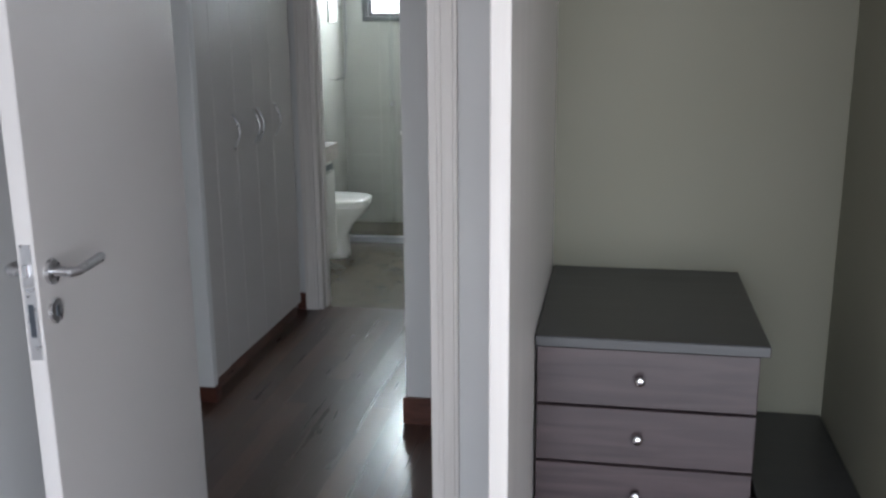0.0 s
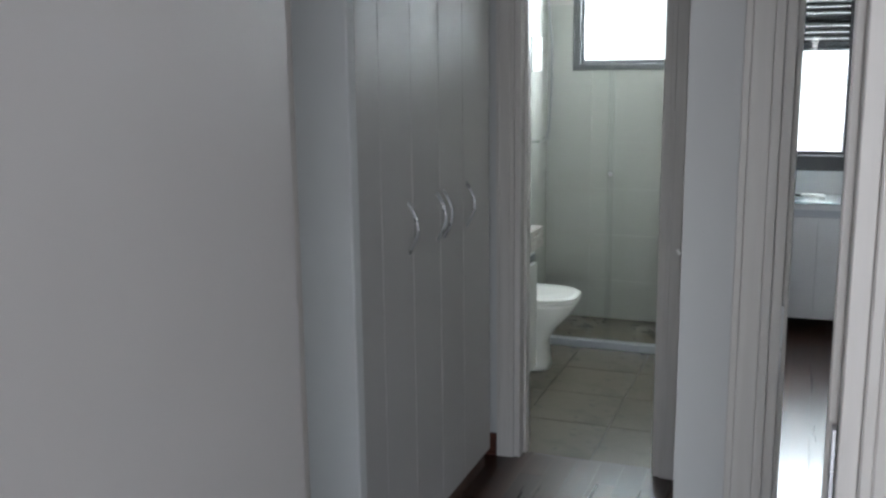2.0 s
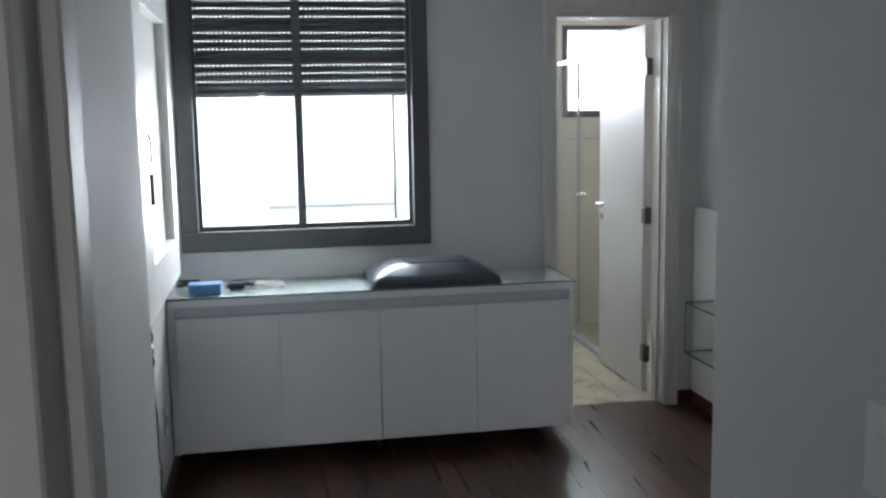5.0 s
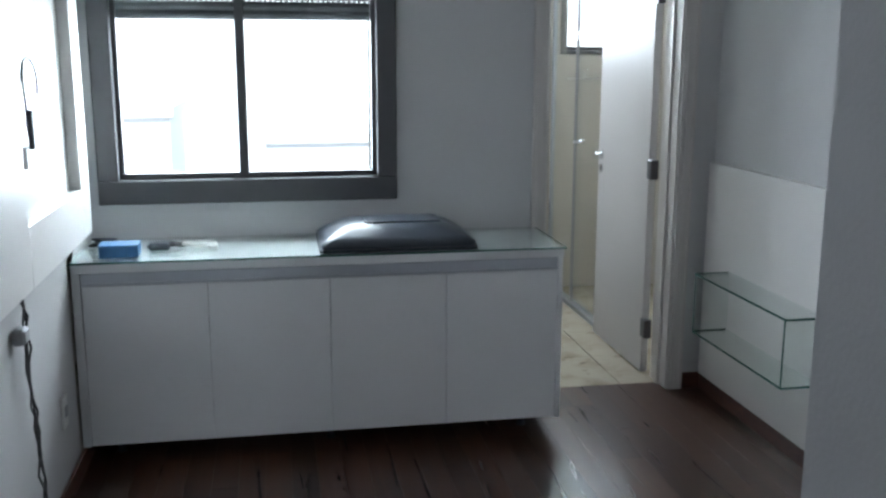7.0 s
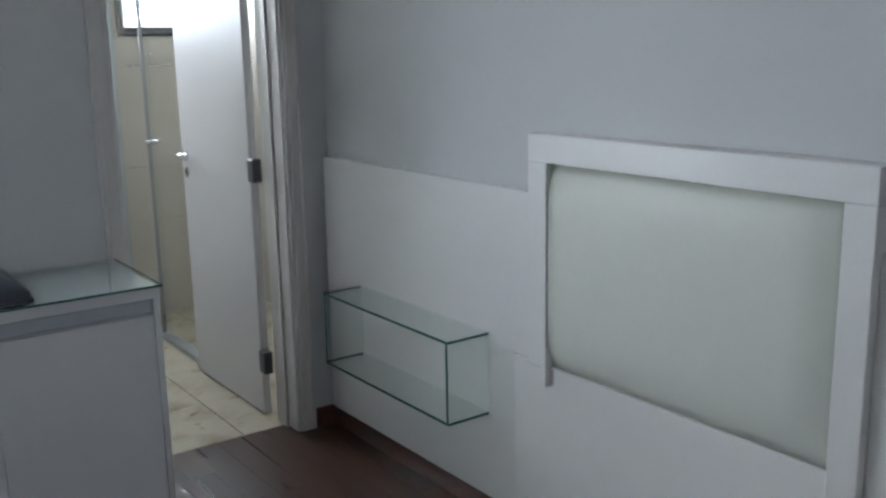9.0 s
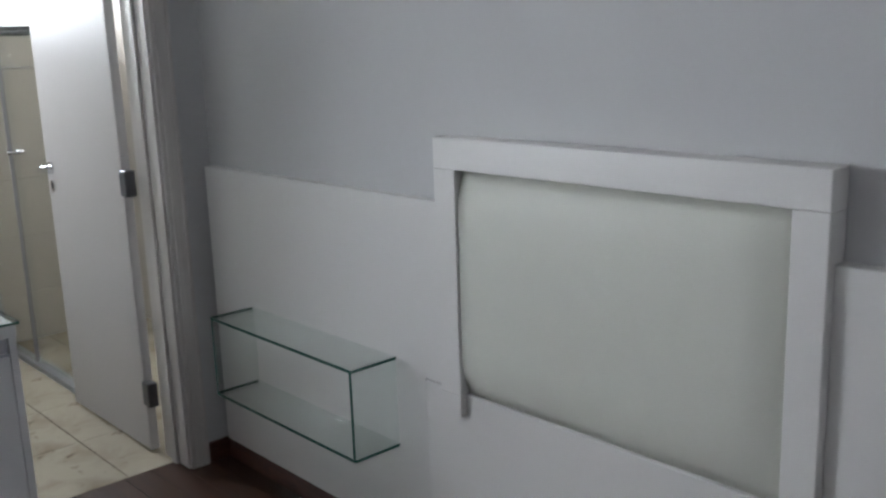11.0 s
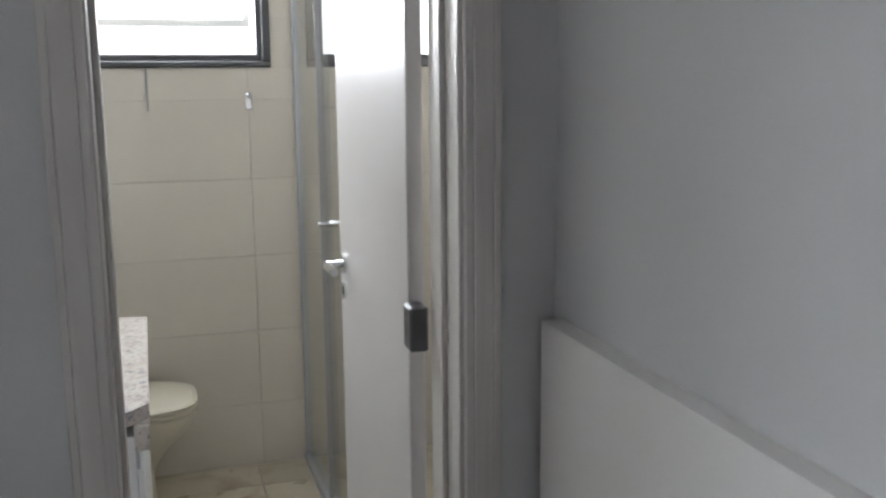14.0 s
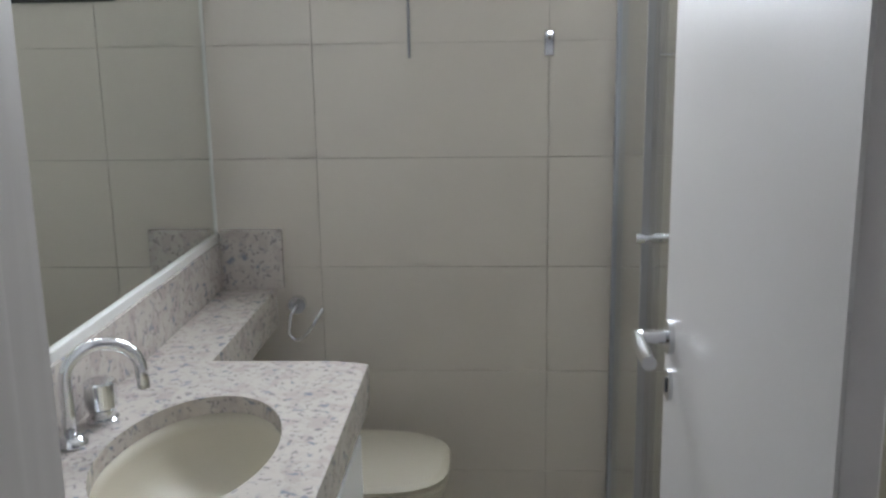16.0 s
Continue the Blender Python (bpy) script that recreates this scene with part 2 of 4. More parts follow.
def tube(points, radius, bm=None, sides=10, close=True):
    """A round bar along a line of points."""
    bm = bm or bmesh.new()
    pts = [Vector(p) for p in points]
    rings = []
    up = None
    for i, p in enumerate(pts):
        d = (pts[min(i + 1, len(pts) - 1)] - pts[max(i - 1, 0)]).normalized()
        ref = up if up is not None else (Vector((0, 0, 1)) if abs(d.z) < 0.9 else Vector((1, 0, 0)))
        u = d.cross(ref).normalized()
        w = u.cross(d).normalized()
        up = w
        rings.append([bm.verts.new(p + radius * (math.cos(2 * math.pi * k / sides) * u + math.sin(2 * math.pi * k / sides) * w)) for k in range(sides)])
    for a, b in zip(rings, rings[1:]):
        for k in range(sides):
            bm.faces.new((a[k], a[(k + 1) % sides], b[(k + 1) % sides], b[k]))
    if close:
        bm.faces.new(rings[0][::-1])
        bm.faces.new(rings[-1])
    bmesh.ops.recalc_face_normals(bm, faces=bm.faces)
    return bm


def lathe(cx, cy, rings, sides=32, bm=None, sx=1.0, sy=1.0):
    """Rings of (radius, z) about an upright axis, closed at both ends."""
    bm = bm or bmesh.new()
    rows = [[bm.verts.new((cx + sx * r * math.cos(2 * math.pi * k / sides), cy + sy * r * math.sin(2 * math.pi * k / sides), z)) for k in range(sides)] for r, z in rings]
    for a, b in zip(rows, rows[1:]):
        for k in range(sides):
            bm.faces.new((a[k], a[(k + 1) % sides], b[(k + 1) % sides], b[k]))
    bm.faces.new(rows[0][::-1])
    bm.faces.new(rows[-1])
    bmesh.ops.recalc_face_normals(bm, faces=bm.faces)
    return bm


def loft(sections, bm=None):
    """Closed skin through rings of the same count of points."""
    bm = bm or bmesh.new()
    rows = [[bm.verts.new(p) for p in s] for s in sections]
    n = len(rows[0])
    for a, b in zip(rows, rows[1:]):
        for k in range(n):
            bm.faces.new((a[k], a[(k + 1) % n], b[(k + 1) % n], b[k]))
    bm.faces.new(rows[0][::-1])
    bm.faces.new(rows[-1])
    bmesh.ops.recalc_face_normals(bm, faces=bm.faces)
    return bm


def rounded(cx, cy, z, hx, hy, r, n=6):
    """A rounded rectangle as a ring of points."""
    out = []
    for qx, qy, a0 in ((1, 1, 0), (-1, 1, 90), (-1, -1, 180), (1, -1, 270)):
        for k in range(n + 1):
            a = radians(a0 + 90 * k / n)
            out.append((cx + qx * (hx - r) + r * math.cos(a), cy + qy * (hy - r) + r * math.sin(a), z))
    return out


def turned(bm, m):
    bmesh.ops.transform(bm, matrix=m, verts=bm.verts)
    return bm


H = 2.55

# ---- structure: walls ----
# first room
setting("wall_first_west", box(-0.72, -2.5, 0, -0.6, 2.25, H), PAINT, "off-white painted plaster wall", "wall")
# East and south walls are unseen; the south opening is assumed for its light.
setting("wall_first_east", box(4.2, -2.5, 0, 4.32, 2.25, H), PAINT, "off-white painted plaster wall", "wall")
setting("wall_first_south", boxes((-0.72, -2.62, 2.1, 4.32, -2.5, H), (-0.72, -2.62, 0, -0.1, -2.5, 2.1), (3.9, -2.62, 0, 4.32, -2.5, 2.1)), PAINT, "unseen painted wall with an opening assumed for the south light", "wall")
setting("wall_entry", boxes((-0.72, 2.25, 0, -0.37, 2.40, H), (-0.37, 2.25, 2.13, 0.50, 2.40, H), (0.50, 2.25, 0, 0.758, 2.40, H)), PAINT, "painted wall with the entry doorway", "wall")
setting("wall_entry_east", box(1.722, 2.25, 0, 4.32, 2.40, H), PAINT, "off-white painted plaster wall", "wall")
# open closet that stands out into the first room, with the dresser
setting("closet_side_panel", box(0.76, 1.40, 0, 0.80, 2.698, H, 0.004, seg=2), TRIM, "pale painted side panel of the open closet", "closet panel")
setting("wall_closet", boxes((0.76, 2.70, 0, 1.72, 2.75, H), (1.68, 1.40, 0, 1.72, 2.70, H)), PAINT_SHADED, "grey-green closet wall with its shade put into the paint", "wall")
# hall
setting("wall_hall_west", box(-1.45, 2.40, 0, -1.33, 4.80, H), PAINT, "plain painted hall wall", "wall")
setting("wall_hall_south", box(-1.33, 2.40, 0, -0.72, 2.45, H), PAINT, "plain painted hall wall", "wall")
setting("wall_stub", box(-1.33, 3.40, 0, -0.75, 3.449, H, 0.004), PAINT_W, "white painted wall end beside the wardrobe", "wall")
setting("wall_post", boxes((0.155, 3.32, 0, 0.36, 3.46, H), (0.36, 3.32, 2.13, 1.13, 3.46, H), (1.13, 3.32, 0, 2.9, 3.46, H)), PAINT, "painted wall with the bedroom doorway", "wall")
setting("wall_partition", box(0.155, 3.46, 0, 0.22, 4.95, H), PAINT, "painted partition wall of the hall", "wall")
setting("wall_hall_east", box(1.9, 2.40, 0, 2.0, 3.32, H), PAINT, "plain painted hall wall", "wall")
setting("wall_small_bath", boxes((-1.45, 4.80, 0, -0.70, 4.95, H), (-0.70, 4.80, 2.13, -0.08, 4.95, H), (-0.08, 4.80, 0, 0.155, 4.95, H)), PAINT, "painted wall with the small bathroom's doorway", "wall")
# bedroom
setting("wall_bedroom_west", box(-0.06, 5.0, 0, 0.0, 7.72, H), PAINT, "pale grey painted bedroom wall", "wall")
setting("wall_bedroom_jog", box(-0.058, 4.951, 0, 0.22, 5.0, H), PAINT, "pale grey painted bedroom wall", "wall")
setting("wall_window", boxes((-0.06, 7.72, 0, 1.965, 7.90, 0.97), (-0.06, 7.72, 2.46, 1.965, 7.90, H), (-0.06, 7.72, 0.97, 0.045, 7.90, 2.46), (1.30, 7.72, 0.97, 1.965, 7.90, 2.46), (1.965, 7.72, 2.15, 2.63, 7.90, H), (2.63, 7.72, 0, 2.90, 7.90, H)), PAINT, "pale grey painted wall with window and bathroom door", "wall")
setting("wall_bedroom_east", box(2.80, 3.46, 0, 2.90, 7.72, H), PAINT, "pale grey painted bedroom wall", "wall")
setting("wall_corner", boxes((1.165, 3.46, 0, 1.285, 4.20, H), (1.285, 4.08, 0, 2.80, 4.20, H)), PAINT, "painted wall corner beside the bedroom entry", "wall")

# ---- floors and ceiling (sheets under the planks and tiles) ----
setting("ground", box(-60, -60, -30.4, 60, 60, -30.0), GROUT, "distant grey ground far below the windows", "ground")
setting("ceiling", box(-1.5, -2.62, H, 4.4, 10.1, H + 0.1), CEIL, "plain white painted ceiling", "ceiling")
FLOOR = setting("floor", boxes((-0.72, -2.62, -0.1, 4.32, 2.40, -0.008), (-1.45, 2.40, -0.1, 2.32, 4.87, -0.008), (-0.06, 4.87, -0.1, 2.9, 7.80, -0.008), (2.32, 3.3, -0.1, 2.9, 4.87, -0.008)), SKIRT, "dark reddish-brown polished wood plank floor", "floor")
FLOOR_B = setting("bathroom_floor", box(1.40, 7.80, -0.1, 3.52, 9.95, -0.008), GROUT, "beige marble tile floor of the bathroom", "floor")
FLOOR_S = setting("small_bathroom_floor", box(-1.32, 4.87, -0.1, 0.0, 7.32, -0.008), GROUT, "brownish beige tile floor of the small bathroom", "floor")

# bathroom shells
setting("wall_bath_west", box(1.40, 7.90, 0, 1.52, 9.95, H), TILE, "beige tiled bathroom wall", "wall")
WALL_BN = setting("wall_bath_north", boxes((1.40, 9.838, 0, 3.52, 9.95, 1.60), (1.40, 9.838, 2.28, 3.52, 9.95, H), (1.40, 9.838, 1.60, 1.76, 9.95, 2.28), (2.54, 9.838, 1.60, 2.68, 9.95, 2.28), (3.36, 9.838, 1.60, 3.52, 9.95, 2.28)), GROUT, "beige rectangular tiles on the bathroom wall", "wall")
setting("wall_bath_east", box(3.40, 7.90, 0, 3.52, 9.838, H), TILE, "beige tiled shower wall", "wall")
setting("wall_bath_south", boxes((2.90, 7.78, 0, 3.52, 7.90, H)), TILE, "beige tiled shower wall", "wall")
setting("wall_small_bath_west", box(-1.32, 4.95, 0, -1.20, 7.32, H), TILE_S, "pale grey-green tiled wall of the small bathroom", "wall")
setting("wall_small_bath_east", box(-0.075, 4.95, 0, -0.061, 7.32, H), TILE_S, "pale tiled wall of the small bathroom", "wall")
WALL_SN = setting("wall_small_bath_north", boxes((-1.32, 7.208, 0, 0.0, 7.32, 1.63), (-1.32, 7.208, 2.33, 0.0, 7.32, H), (-1.32, 7.208, 1.63, -1.03, 7.32, 2.33), (-0.18, 7.208, 1.63, 0.0, 7.32, 2.33)), GROUT, "pale grey-green tiles on the small bathroom wall", "wall")

# ---- windows ----


def window(name, axis_y, x0, x1, z0, z1, label, bars=(), depth=0.10, proud=0.03, edge=0.06, shutter=None, low=0.04):
    """A framed window in a wall that faces -y: frame members, panes, bars and, above, a roller shutter."""
    t = thing(name, (x0 + x1) / 2, axis_y, z0, label, "window", "", "structure")
    ya, yb = axis_y - proud, axis_y + depth
    f = part("window_frame", boxes((x0, ya, z0, x1, yb, z0 + edge + low), (x0, ya, z1 - edge, x1, yb, z1), (x0, ya, z0 + edge + low, x0 + edge, yb, z1 - edge), (x1 - edge, ya, z0 + edge + low, x1, yb, z1 - edge), bev=0.004), BRONZE, t)
    xs = [x0 + edge] + [b for b in bars] + [x1 - edge]
    for b in bars:
        part("mullion", box(b - 0.02, axis_y + 0.01, z0 + edge + low, b + 0.02, axis_y + 0.06, z1 - edge, 0.003), BRONZE, t)
    for a, b in zip(xs, xs[1:]):
        s = part("sash", boxes((a, axis_y + 0.02, z0 + edge + low, b, axis_y + 0.05, z0 + edge + low + 0.025), (a, axis_y + 0.02, z0 + edge + low + 0.025, a + 0.02, axis_y + 0.05, z1 - edge), (b - 0.02, axis_y + 0.02, z0 + edge + low + 0.025, b, axis_y + 0.05, z1 - edge), bev=0.002), BRONZE, t)
        p = part("pane", box(a + 0.02, axis_y + 0.033, z0 + edge + low + 0.025, b - 0.02, axis_y + 0.037, z1 - edge), GLASS, t)
        p.visible_shadow = False
    if shutter:
        z = z1 - edge
        row = 1
        while z > shutter + 0.02:
            for a, b in zip(xs, xs[1:]):
                part("slat", slat(a, b, axis_y + 0.075, z - 0.04, z - 0.0045), SHUT, t)
            part("slat_web", perforated(x0 + edge, x1 - edge, axis_y + 0.075, z - 0.0045, z, row % 4 != 0), SHUT, t)
            row += 1
            z -= 0.04
    return t


def slat(a, b, y, za, zb):
    bm = bmesh.new()
    pts = [(y, za), (y - 0.008, (za * 2 + zb) / 3), (y - 0.008, (za + zb * 2) / 3), (y, zb)]
    lo = [(a, py, pz) for py, pz in pts] + [(a, y + 0.004, zb), (a, y + 0.004, za)]
    hi = [(b, p[1], p[2]) for p in lo]
    return loft([lo, hi], bm)


def perforated(a, b, y, za, zb, slots=True):
    """The web between two slats, with daylight slots left open."""
    bm = bmesh.new()
    n = int((b - a) / 0.022)
    for i in range(n):
        x = a + (b - a) * i / n
        box(x, y, za, x + (0.012 if slots else 0.023), y + 0.002, zb, bm=bm)
    return bm


window("window_1", 7.72, 0.045, 1.30, 0.97, 2.46, "dark bronze sliding window with half-lowered roller shutter", bars=(0.645,), shutter=1.72, edge=0.085, low=0.015)
window("window_2", 9.83, 1.76, 2.54, 1.60, 2.28, "dark-framed bathroom awning window, bright outside", edge=0.03, proud=0.012, low=-0.005)
window("window_3", 9.83, 2.68, 3.36, 1.60, 2.28, "dark-framed shower window, bright outside", edge=0.03, proud=0.012, low=-0.005)
window("window_4", 7.20, -1.03, -0.18, 1.63, 2.33, "dark-framed small bathroom window, bright outside", edge=0.05, proud=0.012, low=-0.01)
# Assumed balcony door, never in view, round the added south lamp.
w5 = thing("unseen_balcony_door", 1.9, -2.56, 0.0, "unseen balcony door assumed on the south side to light the first room", "window", "", "structure")
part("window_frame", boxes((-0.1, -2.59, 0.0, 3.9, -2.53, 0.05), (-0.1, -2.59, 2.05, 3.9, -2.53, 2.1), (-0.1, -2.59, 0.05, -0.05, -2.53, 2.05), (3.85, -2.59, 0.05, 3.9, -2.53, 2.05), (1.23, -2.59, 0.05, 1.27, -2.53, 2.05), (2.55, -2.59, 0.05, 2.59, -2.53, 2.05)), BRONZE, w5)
# tilted awning pane of the bathroom window
for wx, wc in ((2.15, 0.30),):
    aw = thing("awning_pane", wx, 9.90, 1.72, "tilted open awning pane of the bathroom window", "window pane", "", "structure")
    m = Matrix.Translation((wx, 9.98, 2.2)) @ pose(0, 0, 0, -14) @ Matrix.Translation((-wx, -9.98, -2.2))
    part("window_frame", turned(boxes((wx - 0.32, 9.97, 1.74, wx + 0.32, 9.99, 1.765), (wx - 0.32, 9.97, 1.765, wx - 0.295, 9.99, 2.2), (wx + 0.295, 9.97, 1.765, wx + 0.32, 9.99, 2.2)), m), WHITEP, aw)

# far skyline beyond the windows; pale colours and a glowing sheet give its haze


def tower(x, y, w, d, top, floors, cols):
    t = thing("apartment_building", x, y, -30, "distant apartment building, washed-out glare put into its pale colour", "building", "skyline buildings")
    part("wall", box(x - w / 2, y - d / 2, -30, x + w / 2, y + d / 2, top), PAINTED_HAZE, t)
    part("roof", box(x - w / 2 - 0.3, y - d / 2 - 0.3, top, x + w / 2 + 0.3, y + d / 2 + 0.3, top + 0.8), PAINTED_HAZE, t)
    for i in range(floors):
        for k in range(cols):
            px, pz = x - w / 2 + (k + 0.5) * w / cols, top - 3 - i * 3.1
            part("window", box(px - 0.8, y - d / 2 - 0.06, pz, px + 0.8, y - d / 2 + 0.05, pz + 1.4), PAINTED_HAZE_W, t)


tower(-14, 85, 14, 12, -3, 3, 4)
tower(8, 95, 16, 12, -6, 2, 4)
glow = bpy.data.materials.new("bright_sky_haze")
glow.use_nodes = True
gt_ = glow.node_tree
gt_.nodes.remove(gt_.nodes["Principled BSDF"])
em = gt_.nodes.new("ShaderNodeEmission")
em.inputs[0].default_value, em.inputs[1].default_value = (0.95, 0.98, 1.0, 1), 1.6
gt_.links.new(em.outputs[0], gt_.nodes["Material Output"].inputs[0])
setting("backdrop", box(-200, 150, -30, 200, 151, 120), glow, "plain bright overcast sky beyond the windows", "backdrop")

# ---- doors, jambs and casings ----


def lever(parent, x, y, z, way, along, mat=STEEL):
    """Rosette, neck and lever on a door face. way: outward normal; along: direction of the lever."""
    w, a = Vector(way), Vector(along)
    o = Vector((x, y, z))
    r = part("rosette", tube([o, o + w * 0.008], 0.026, sides=20), mat, parent)
    part("lever", tube([o + w * 0.005, o + w * 0.045, o + w * 0.052 + a * 0.008, o + w * 0.052 + a * 0.12], 0.0105, sides=12), mat, parent)
    k = o - Vector((0, 0, 0.075))
    part("key_plate", tube([k, k + w * 0.006], 0.024, sides=20), mat, parent)
    part("keyhole", box(k.x - 0.004 - abs(w.x) * 0.004, k.y - 0.004 - abs(w.y) * 0.004, k.z - 0.011, k.x + 0.004 + abs(w.x) * 0.004, k.y + 0.004 + abs(w.y) * 0.004, k.z + 0.011), BLACKP, parent)


def casing(name, x0, x1, y, top, side, label, w=0.07, d=0.016):
    """Moulded architrave round an opening in a wall that runs along x; side -1 faces -y, +1 faces +y."""
    t = thing(name, (x0 + x1) / 2, y, 0, label, "door frame", "", "structure")
    s = side

    def strip(ax0, ax1, z0, z1, horizontal=False):
        for k, (f0, f1, dd) in enumerate(((0.0, 0.25, d - 0.0015), (0.25, 0.8, d), (0.8, 1.0, d + 0.0015))):
            ya, yb = sorted((y, y + s * dd))
            if horizontal:
                rows.append((ax0, ya, z0 + (z1 - z0) * f0, ax1, yb, z0 + (z1 - z0) * f1))
            else:
                rows.append((ax0 + (ax1 - ax0) * f0, ya, z0, ax0 + (ax1 - ax0) * f1, yb, z1))
    for a, b in ((x0, x0 - w), (x1, x1 + w)):
        rows = []
        strip(a, b, 0, top)
        part("casing_upright", boxes(*[(min(r[0], r[3]), r[1], r[2], max(r[0], r[3]), r[4], r[5]) for r in rows], bev=0.002), TRIM, t)
    rows = []
    strip(x0 - w, x1 + w, top, top + w, True)
    part("casing_head", boxes(*rows, bev=0.002), TRIM, t)
    return t


def jamb(name, x0, x1, ya, yb, top, label, stop=True):
    """Lining of a door opening with its stop bead."""
    t = thing(name, (x0 + x1) / 2, ya, 0, label, "door frame", "", "structure")
    ym = (ya + yb) / 2
    for a, b, c in ((x0, x0 + 0.025, 1), (x1 - 0.025, x1, -1)):
        part("lining", box(a, ya, 0, b, yb, top, 0.002), TRIM, t)
        sx = (b, b + 0.012) if c > 0 else (a - 0.012, a)
        part("stop_bead", box(sx[0], ym - 0.02, 0, sx[1], ym + 0.02, top - 0.03, 0.002), TRIM, t)
    part("lining_head", box(x0 + 0.025, ya, top - 0.025, x1 - 0.025, yb, top, 0.002), TRIM, t)
    return t


j1 = jamb("entry_door_lining", -0.37, 0.50, 2.248, 2.402, 2.13, "pale painted wood door lining with strike plate")
part("strike_plate", box(0.468, 2.28, 1.03, 0.474, 2.30, 1.23, 0.001), STEEL, j1)
casing("entry_door_casing", -0.37, 0.50, 2.25, 2.13, -1, "pale painted wood architrave round the entry door", w=0.06)
casing("entry_inner_casing", -0.37, 0.50, 2.40, 2.13, 1, "pale painted wood architrave on the hall side", w=0.06)
j2 = jamb("small_bath_door_lining", -0.70, -0.08, 4.798, 4.952, 2.13, "pale painted lining of the small bathroom door")
for z in (0.22, 1.05):
    part("strike_plate", box(-0.110, 4.84, z - 0.05, -0.103, 4.87, z + 0.05, 0.001), STEEL, j2)
casing("small_bath_casing", -0.70, -0.08, 4.80, 2.13, -1, "white moulded architrave of the small bathroom door", w=0.075)
j3 = jamb("bedroom_door_lining", 0.36, 1.13, 3.318, 3.462, 2.13, "pale painted wood lining of the bedroom door")
part("strike_plate", box(0.3845, 3.35, 0.96, 0.388, 3.375, 1.12, 0.001), STEEL, j3)
casing("bedroom_door_casing", 0.36, 1.13, 3.32, 2.13, -1, "pale painted wood architrave of the bedroom door", w=0.085)
j4 = jamb("bath_door_lining", 1.965, 2.63, 7.718, 7.902, 2.15, "white painted lining of the bathroom door")
casing("bath_door_casing", 1.985, 2.615, 7.72, 2.14, -1, "white moulded architrave of the bathroom door", w=0.07)

# bathroom door leaf, open into the bathroom
d2 = thing("bathroom_door", 2.575, 7.90, 0, "white lacquered bathroom door standing wide open", "door", "", "structure")
LEAF2 = box(2.572, 7.955, 0.012, 2.607, 8.69, 2.11, 0.003)
leaf2 = part("leaf", LEAF2, DOORW, d2)
lever(d2, 2.572, 8.635, 1.05, (-1, 0, 0), (0, -1, 0), CHROME)
for z in (0.25, 1.05, 1.88):
    part("hinge", boxes((2.560, 7.90, z - 0.05, 2.5995, 7.954, z + 0.045), bev=0.004), RUST, d2)

# entry door leaf, open into the first room
d1 = thing("entry_door", -0.285, 2.25, 0, "white flush entry door standing open, steel lever", "door", "", "structure")
M1 = Matrix.Translation((-0.285, 2.215, 0)) @ pose(0, 0, 0, 0, 0, 6.2)
part("leaf", turned(box(0.0, -0.90, 0.012, 0.038, -0.004, 2.1, 0.002), M1), DOORW, d1)
part("latch_plate", turned(box(0.007, -0.9025, 1.01, 0.031, -0.8995, 1.255, 0.0008), M1), STEEL, d1)
part("latch_hole", turned(box(0.013, -0.9035, 1.06, 0.025, -0.9022, 1.13), M1), BLACKP, d1)
part("latch_bolt", turned(box(0.012, -0.912, 1.19, 0.026, -0.9022, 1.215, 0.002), M1), CHROME, d1)


def lever_at(parent, m, side):
    o = Vector((0.038 if side > 0 else 0.0, -0.845, 1.185))
    w, a = Vector((side, 0, 0)), Vector((0, 1, 0))
    part("rosette", turned(tube([o, o + w * 0.009], 0.027, sides=20), m), STEEL, parent)
    part("lever", turned(tube([o + w * 0.005, o + w * 0.048, o + w * 0.056 + a * 0.01, o + w * 0.056 + a * 0.125], 0.0105, sides=12), m), STEEL, parent)
    k = o - Vector((0, 0, 0.085))
    part("key_plate", turned(tube([k, k + w * 0.007], 0.026, sides=20), m), STEEL, parent)
    part("keyhole", turned(box(k.x - 0.009, k.y - 0.004, k.z - 0.012, k.x + 0.009, k.y + 0.004, k.z + 0.012), m), BLACKP, parent)


lever_at(d1, M1, 1)
lever_at(d1, M1, -1)

# ---- skirting ----
for nm, r in (("hall_post", (0.141, 3.306, 0, 0.27, 3.32, 0.12)), ("hall_partition", (0.141, 3.322, 0, 0.155, 4.78, 0.12)),
              ("stub_front", (-1.32, 3.386, 0, -0.736, 3.40, 0.07)), ("stub_side", (-0.75, 3.4005, 0, -0.736, 3.448, 0.07)), ("bath_side", (-0.83, 4.784, 0, -0.778, 4.798, 0.10)),
              ("window_wall", (2.69, 7.706, 0, 2.778, 7.72, 0.08)), ("bedroom_east", (2.772, 4.20, 0, 2.798, 7.704, 0.08)),
              ("corner", (1.151, 3.47, 0, 1.165, 4.20, 0.08)), ("bedroom_west", (0.0, 5.0, 0, 0.014, 7.70, 0.08))):
    setting("baseboard", box(*r, bev=0.002), SKIRT, "dark reddish-brown wood skirting board", "baseboard")

# ---- hall wardrobe ----
wd = thing("wardrobe", -1.0, 3.45, 0, "white built-in hall wardrobe with curved handles", "wardrobe")
part("side_panel", box(-1.33, 3.45, 0.11, -0.762, 3.47, H - 0.02, 0.001), LACQ, wd)
part("body", box(-1.33, 3.47, 0.08, -0.785, 4.66, H - 0.02), LACQ, wd)
part("stile", box(-0.785, 3.47, 0.08, -0.765, 3.628, H - 0.02, 0.001), DOORW, wd)
part("plinth", box(-1.32, 3.47, 0.0, -0.79, 4.66, 0.08), SKIRT, wd)
